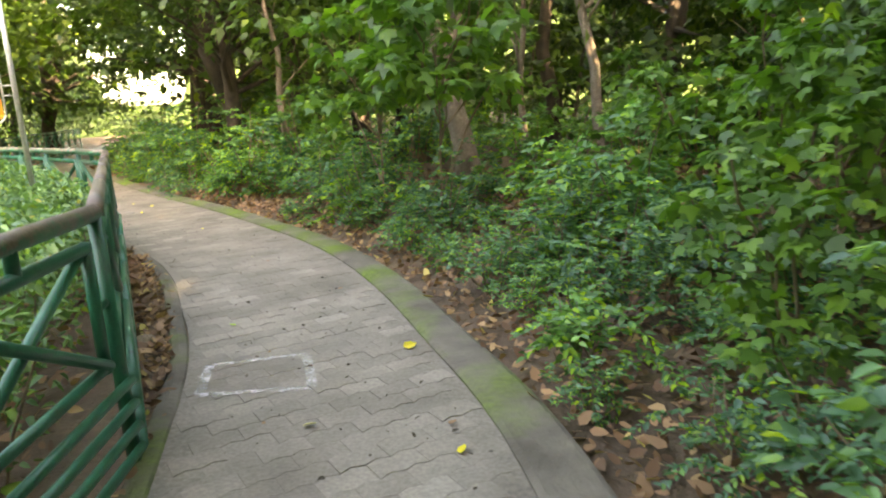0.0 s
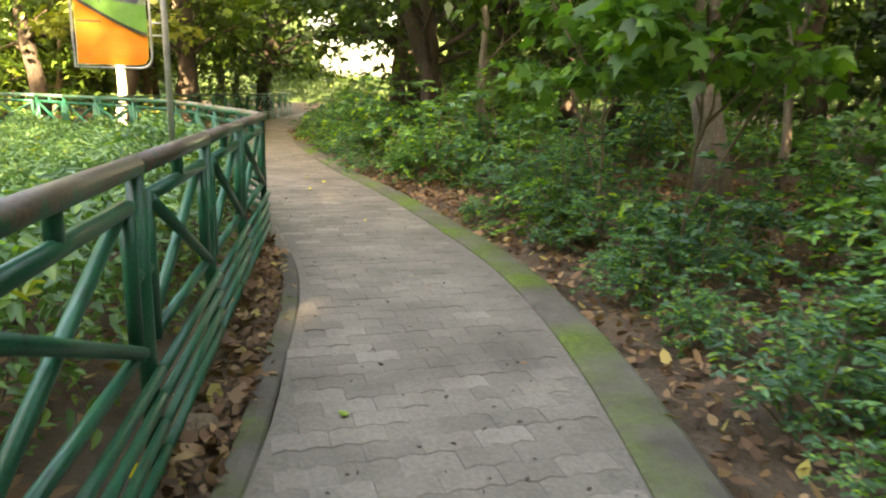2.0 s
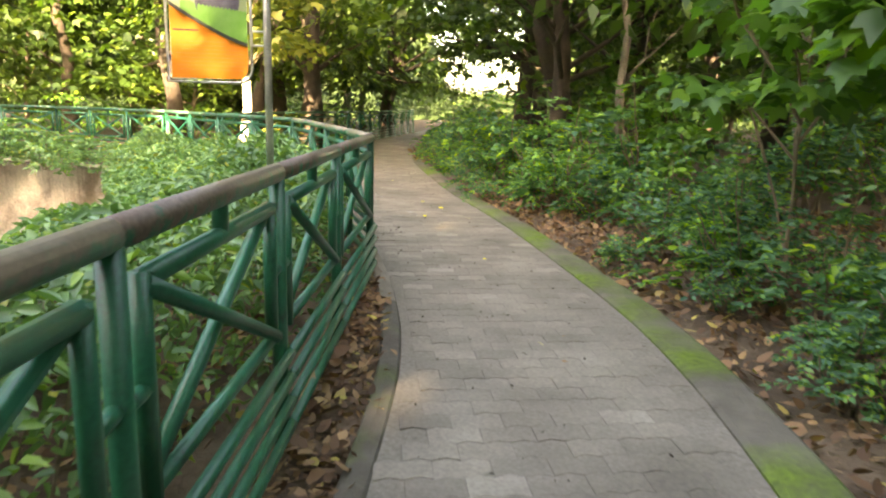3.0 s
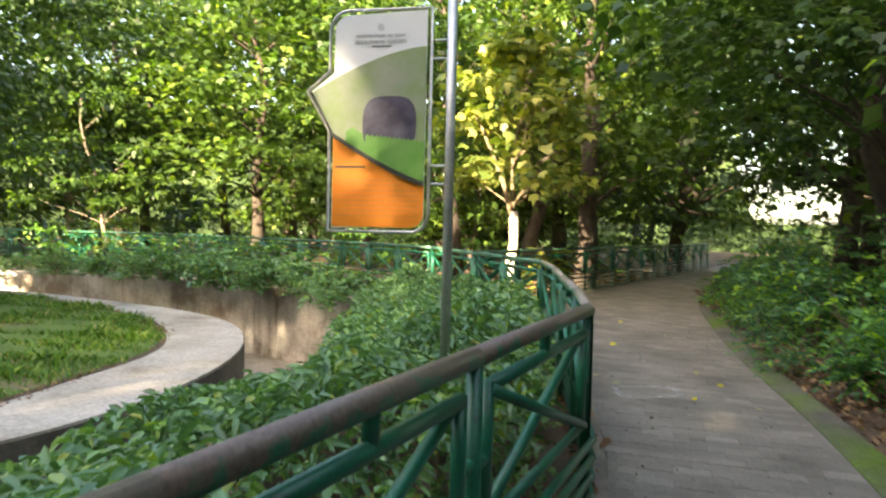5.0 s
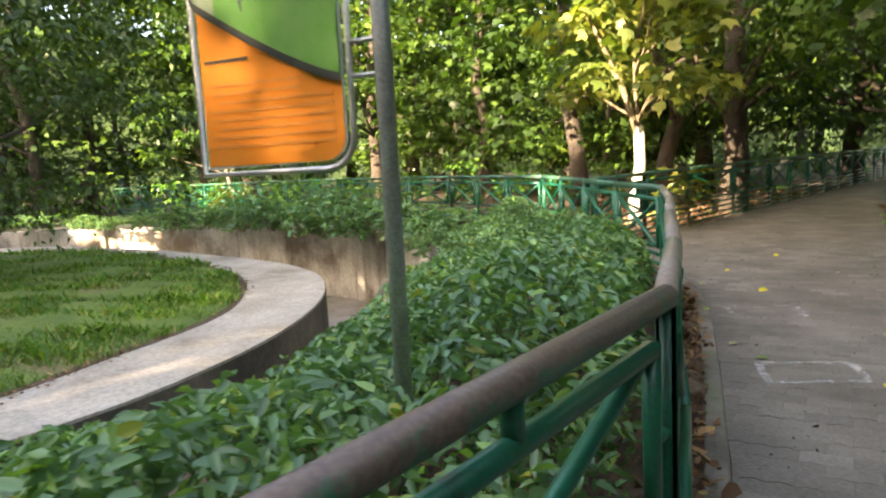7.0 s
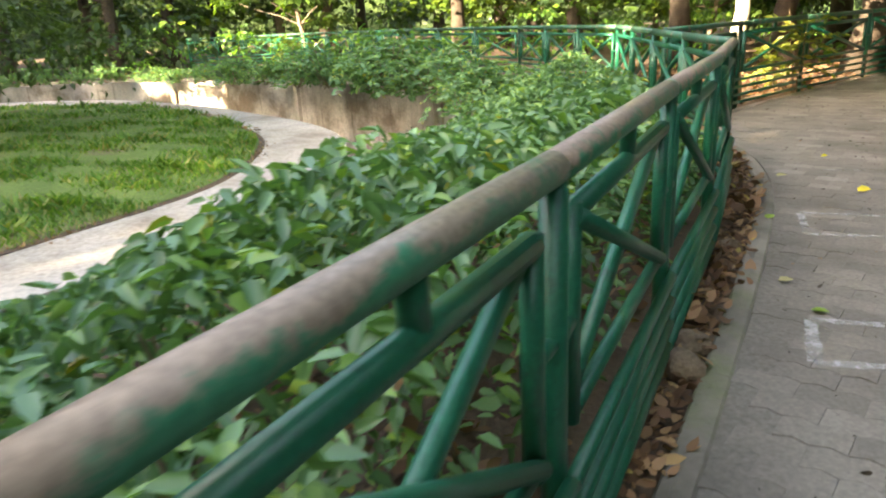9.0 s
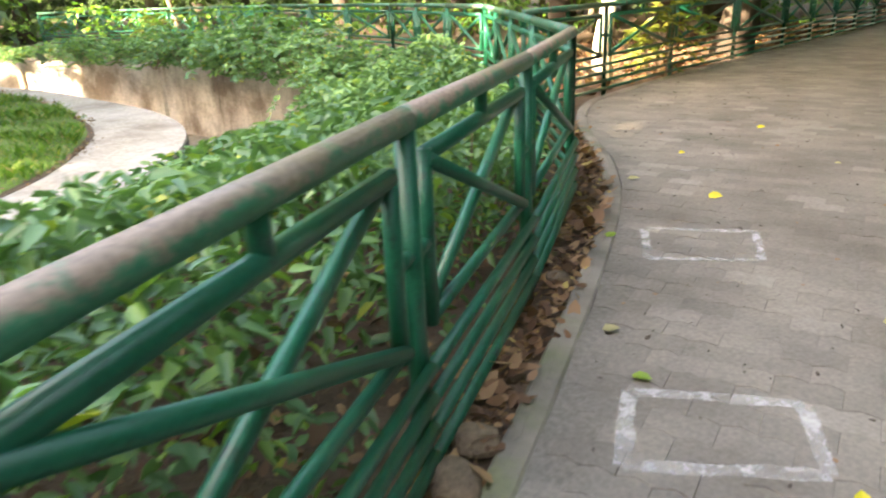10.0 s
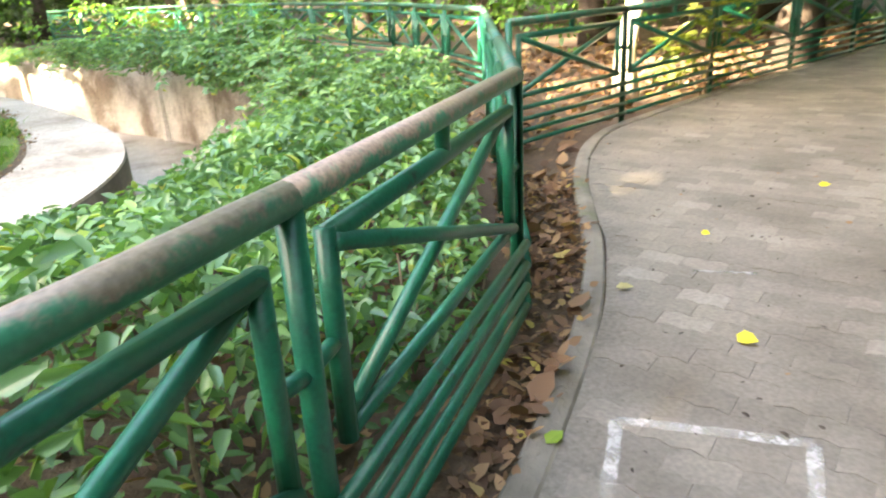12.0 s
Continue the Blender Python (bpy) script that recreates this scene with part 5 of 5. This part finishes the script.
part("paver_field", mesh_of("paver_field", rest_v, rest_f, M_PAVERS), paving, kind="stuff")


# painted markings on the paving
def painted(corners, width, skip=()):
    """Four worn white strokes round a rectangle."""
    x0, y0 = corners[0]
    t = thing("painted_marking", "worn white painted rectangle on the paving", "marking", "painted game squares", at=(x0, y0, 0))
    q = random.Random(int(abs(x0 * 977)))
    for k in range(4):
        if k in skip:
            continue
        A, B = Vector(corners[k]), Vector(corners[(k + 1) % 4])
        d = (B - A).normalized()
        n = Vector((-d.y, d.x))
        m = 12
        vs, fs = [], []
        for i in range(m + 1):
            p = A.lerp(B, i / m) - Vector((x0, y0))
            for s in (-1, 1):
                o = n * s * width * 0.5 * q.uniform(0.75, 1.15)
                vs.append((p.x + o.x, p.y + o.y, 0.0135))
        for i in range(m):
            fs.append((2 * i, 2 * i + 2, 2 * i + 3, 2 * i + 1))
        part("stroke", mesh_of("stroke", vs, fs, M_CHALK), t)
    return t


painted([(-6.54, 10.78), (-6.2, 11.29), (-5.86, 11.0), (-6.14, 10.51)], 0.05)
painted([(-5.12, 9.68), (-4.8, 10.16), (-4.5, 9.94), (-4.78, 9.42)], 0.06)
painted([(-7.52, 11.78), (-7.36, 12.05), (-7.1, 11.85), (-7.25, 11.6)], 0.03, (1, 2, 3))
painted([(-0.36, 3.54), (0.18, 3.69), (0.36, 3.2), (-0.22, 3.12)], 0.055)


# single leaves on the paving
def fallen(x, y, size, mat, label, turn, z=0.02):
    gg = np.random.default_rng(int(abs(x * 1000 + y * 77)) % 9999)
    v, f = leaves(np.zeros((1, 3)), np.array([[1.0, 0, 0.02]]), np.array([size]), gg, -0.08, 0.75)
    v[:, 2] = np.abs(v[:, 2] - v[:, 2].min()) * 0.7
    v0 = v.copy()
    v0[:, 2] -= 0.0015
    fs = [tuple(q) for q in f] + [tuple(reversed([i + len(v) for i in q])) for q in f]
    ob = tagged(new("fallen_leaf", mesh_of("fallen_leaf", np.concatenate([v, v0]), fs, mat)), label, "leaf", "fallen leaves on the path")
    ob.matrix_basis = Matrix.Translation((x, y, z)) @ Matrix.Rotation(turn, 4, "Z")


YL, GL, DL = (M_YELLOW, "bright yellow fallen leaf on the pavers"), (M_GREENLEAF, "yellow-green fallen leaf on the pavers"), (M_DRYLEAF, "pale dry fallen leaf on the pavers")
fallen(-6.86, 11.52, 0.14, *YL, 0.4)
for x, y, s, kind, t in [(-7.49, 11.33, 0.09, DL, 1.0), (-6.5, 10.5, 0.09, GL, 2.0), (-7.95, 12.15, 0.07, YL, 0.2), (0.75, 3.75, 0.1, YL, 0.6), (1.25, 3.5, 0.09, DL, 2.2), (1.2, 2.5, 0.07, YL, 1.4), (0.45, 2.75, 0.06, DL, 0.3), (-0.5, 4.25, 0.07, GL, 2.6), (0.55, 4.85, 0.07, DL, 1.1), (0.1, 6.05, 0.06, DL, 0.5), (-0.9, 3.5, 0.09, YL, 1.9),
                         (-5.2, 9.75, 0.1, GL, 0.5), (-5.55, 9.85, 0.09, DL, 1.2), (-4.35, 9.9, 0.1, YL, 2.4), (-5.1, 10.9, 0.07, DL, 0.9), (-4.6, 10.6, 0.08, YL, 1.6), (-3.9, 10.1, 0.07, DL, 0.1), (-2.6, 8.2, 0.06, YL, 1.2), (-1.2, 6.4, 0.06, DL, 2.8), (-7.1, 12.9, 0.07, DL, 0.2), (-8.4, 13.4, 0.07, YL, 0.8)]:
    fallen(x, y, s, *kind, t)
cr = np.random.default_rng(11)
for k in range(90):
    i = int(cr.integers(0, len(cells)))
    x, y = cells[i]
    if 1.5 < y < 15:
        fallen(x, y, cr.uniform(0.02, 0.04), M_LITTER, "small dark curled leaf scrap on the pavers", cr.uniform(0, 6.28))


# dark crumbs blown over the pavers
M_CRUMB = plain("dark_crumbs", [(0.3, (0.03, 0.024, 0.018)), (0.7, (0.09, 0.07, 0.05))], 9.0, 0.9, 60, 0.4, 0.004)
i = cr.integers(0, len(cells), 1500)
cp = cells[i] + cr.normal(0, 0.1, (1500, 2))
cp = cp[(cp[:, 1] < 15)]
a = cr.uniform(0, 6.28, len(cp))
v, f = leaves(np.column_stack([cp, np.full(len(cp), 0.017)]), np.stack([np.cos(a), np.sin(a), cr.normal(0.1, 0.15, len(cp))], 1), cr.uniform(0.008, 0.034, len(cp)), cr, -0.1, 0.5)
tagged(new("leaf_scraps", np_mesh("leaf_scraps", v, f, M_CRUMB)), "small dark dry scraps scattered on the pavers", "leaf scraps", kind="stuff")


# stones in the leaf strip
def stone(x, y, r, seed, label, mat):
    bm = bmesh.new()
    bmesh.ops.create_icosphere(bm, subdivisions=3, radius=r)
    q = random.Random(seed)
    o = Vector((q.uniform(0, 9), q.uniform(0, 9), q.uniform(0, 9)))
    for v in bm.verts:
        k = 1 + 0.35 * noise.noise(v.co / r * 1.1 + o) + 0.08 * noise.noise(v.co / r * 4 + o)
        v.co = Vector((v.co.x * k * 1.2, v.co.y * k * 0.9, v.co.z * k * 0.7))
    ob = tagged(new("stone", bm_mesh("stone", bm, mat, True)), label, "stone", "stones beside the kerb")
    ob.location = (x, y, r * 0.35)
    ob.rotation_euler = (0.2, 0.1, q.uniform(0, 6))


stone(-5.06, 9.06, 0.07, 1, "tan rounded stone among fallen leaves", M_STONE)
stone(-4.9, 8.92, 0.08, 2, "grey rough stone among fallen leaves", M_STONE)
stone(-6.09, 9.95, 0.06, 3, "grey rough stone among fallen leaves", M_STONE)
stone(-0.98, 3.9, 0.08, 4, "grey rough stone among fallen leaves", M_STONE)


# ---- distance ----
vs, fs = [], []
bx, by, R, SEG = -6.0, 9.0, 62.0, 120
gapa = math.atan2(GAP.y, GAP.x)
br = random.Random(9)
for k in range(SEG + 1):
    a = 2 * math.pi * k / SEG
    diff = abs((a - gapa + math.pi) % (2 * math.pi) - math.pi)
    h = (13 + br.uniform(-1.5, 1.5)) if diff > 0.09 else 2.6
    vs += [(bx + math.cos(a) * R, by + math.sin(a) * R, -0.5), (bx + math.cos(a) * R, by + math.sin(a) * R, h)]
for k in range(SEG):
    fs.append((2 * k, 2 * k + 1, 2 * k + 3, 2 * k + 2))
M_FAR = plain("far_woods", [(0.3, (0.015, 0.032, 0.01)), (0.55, (0.032, 0.065, 0.017)), (0.75, (0.075, 0.12, 0.03))], 0.5, 0.95, 4, 0.2)
tagged(new("backdrop", mesh_of("backdrop", vs, fs, M_FAR)), "far green woods round the place", "woods", kind="structure")
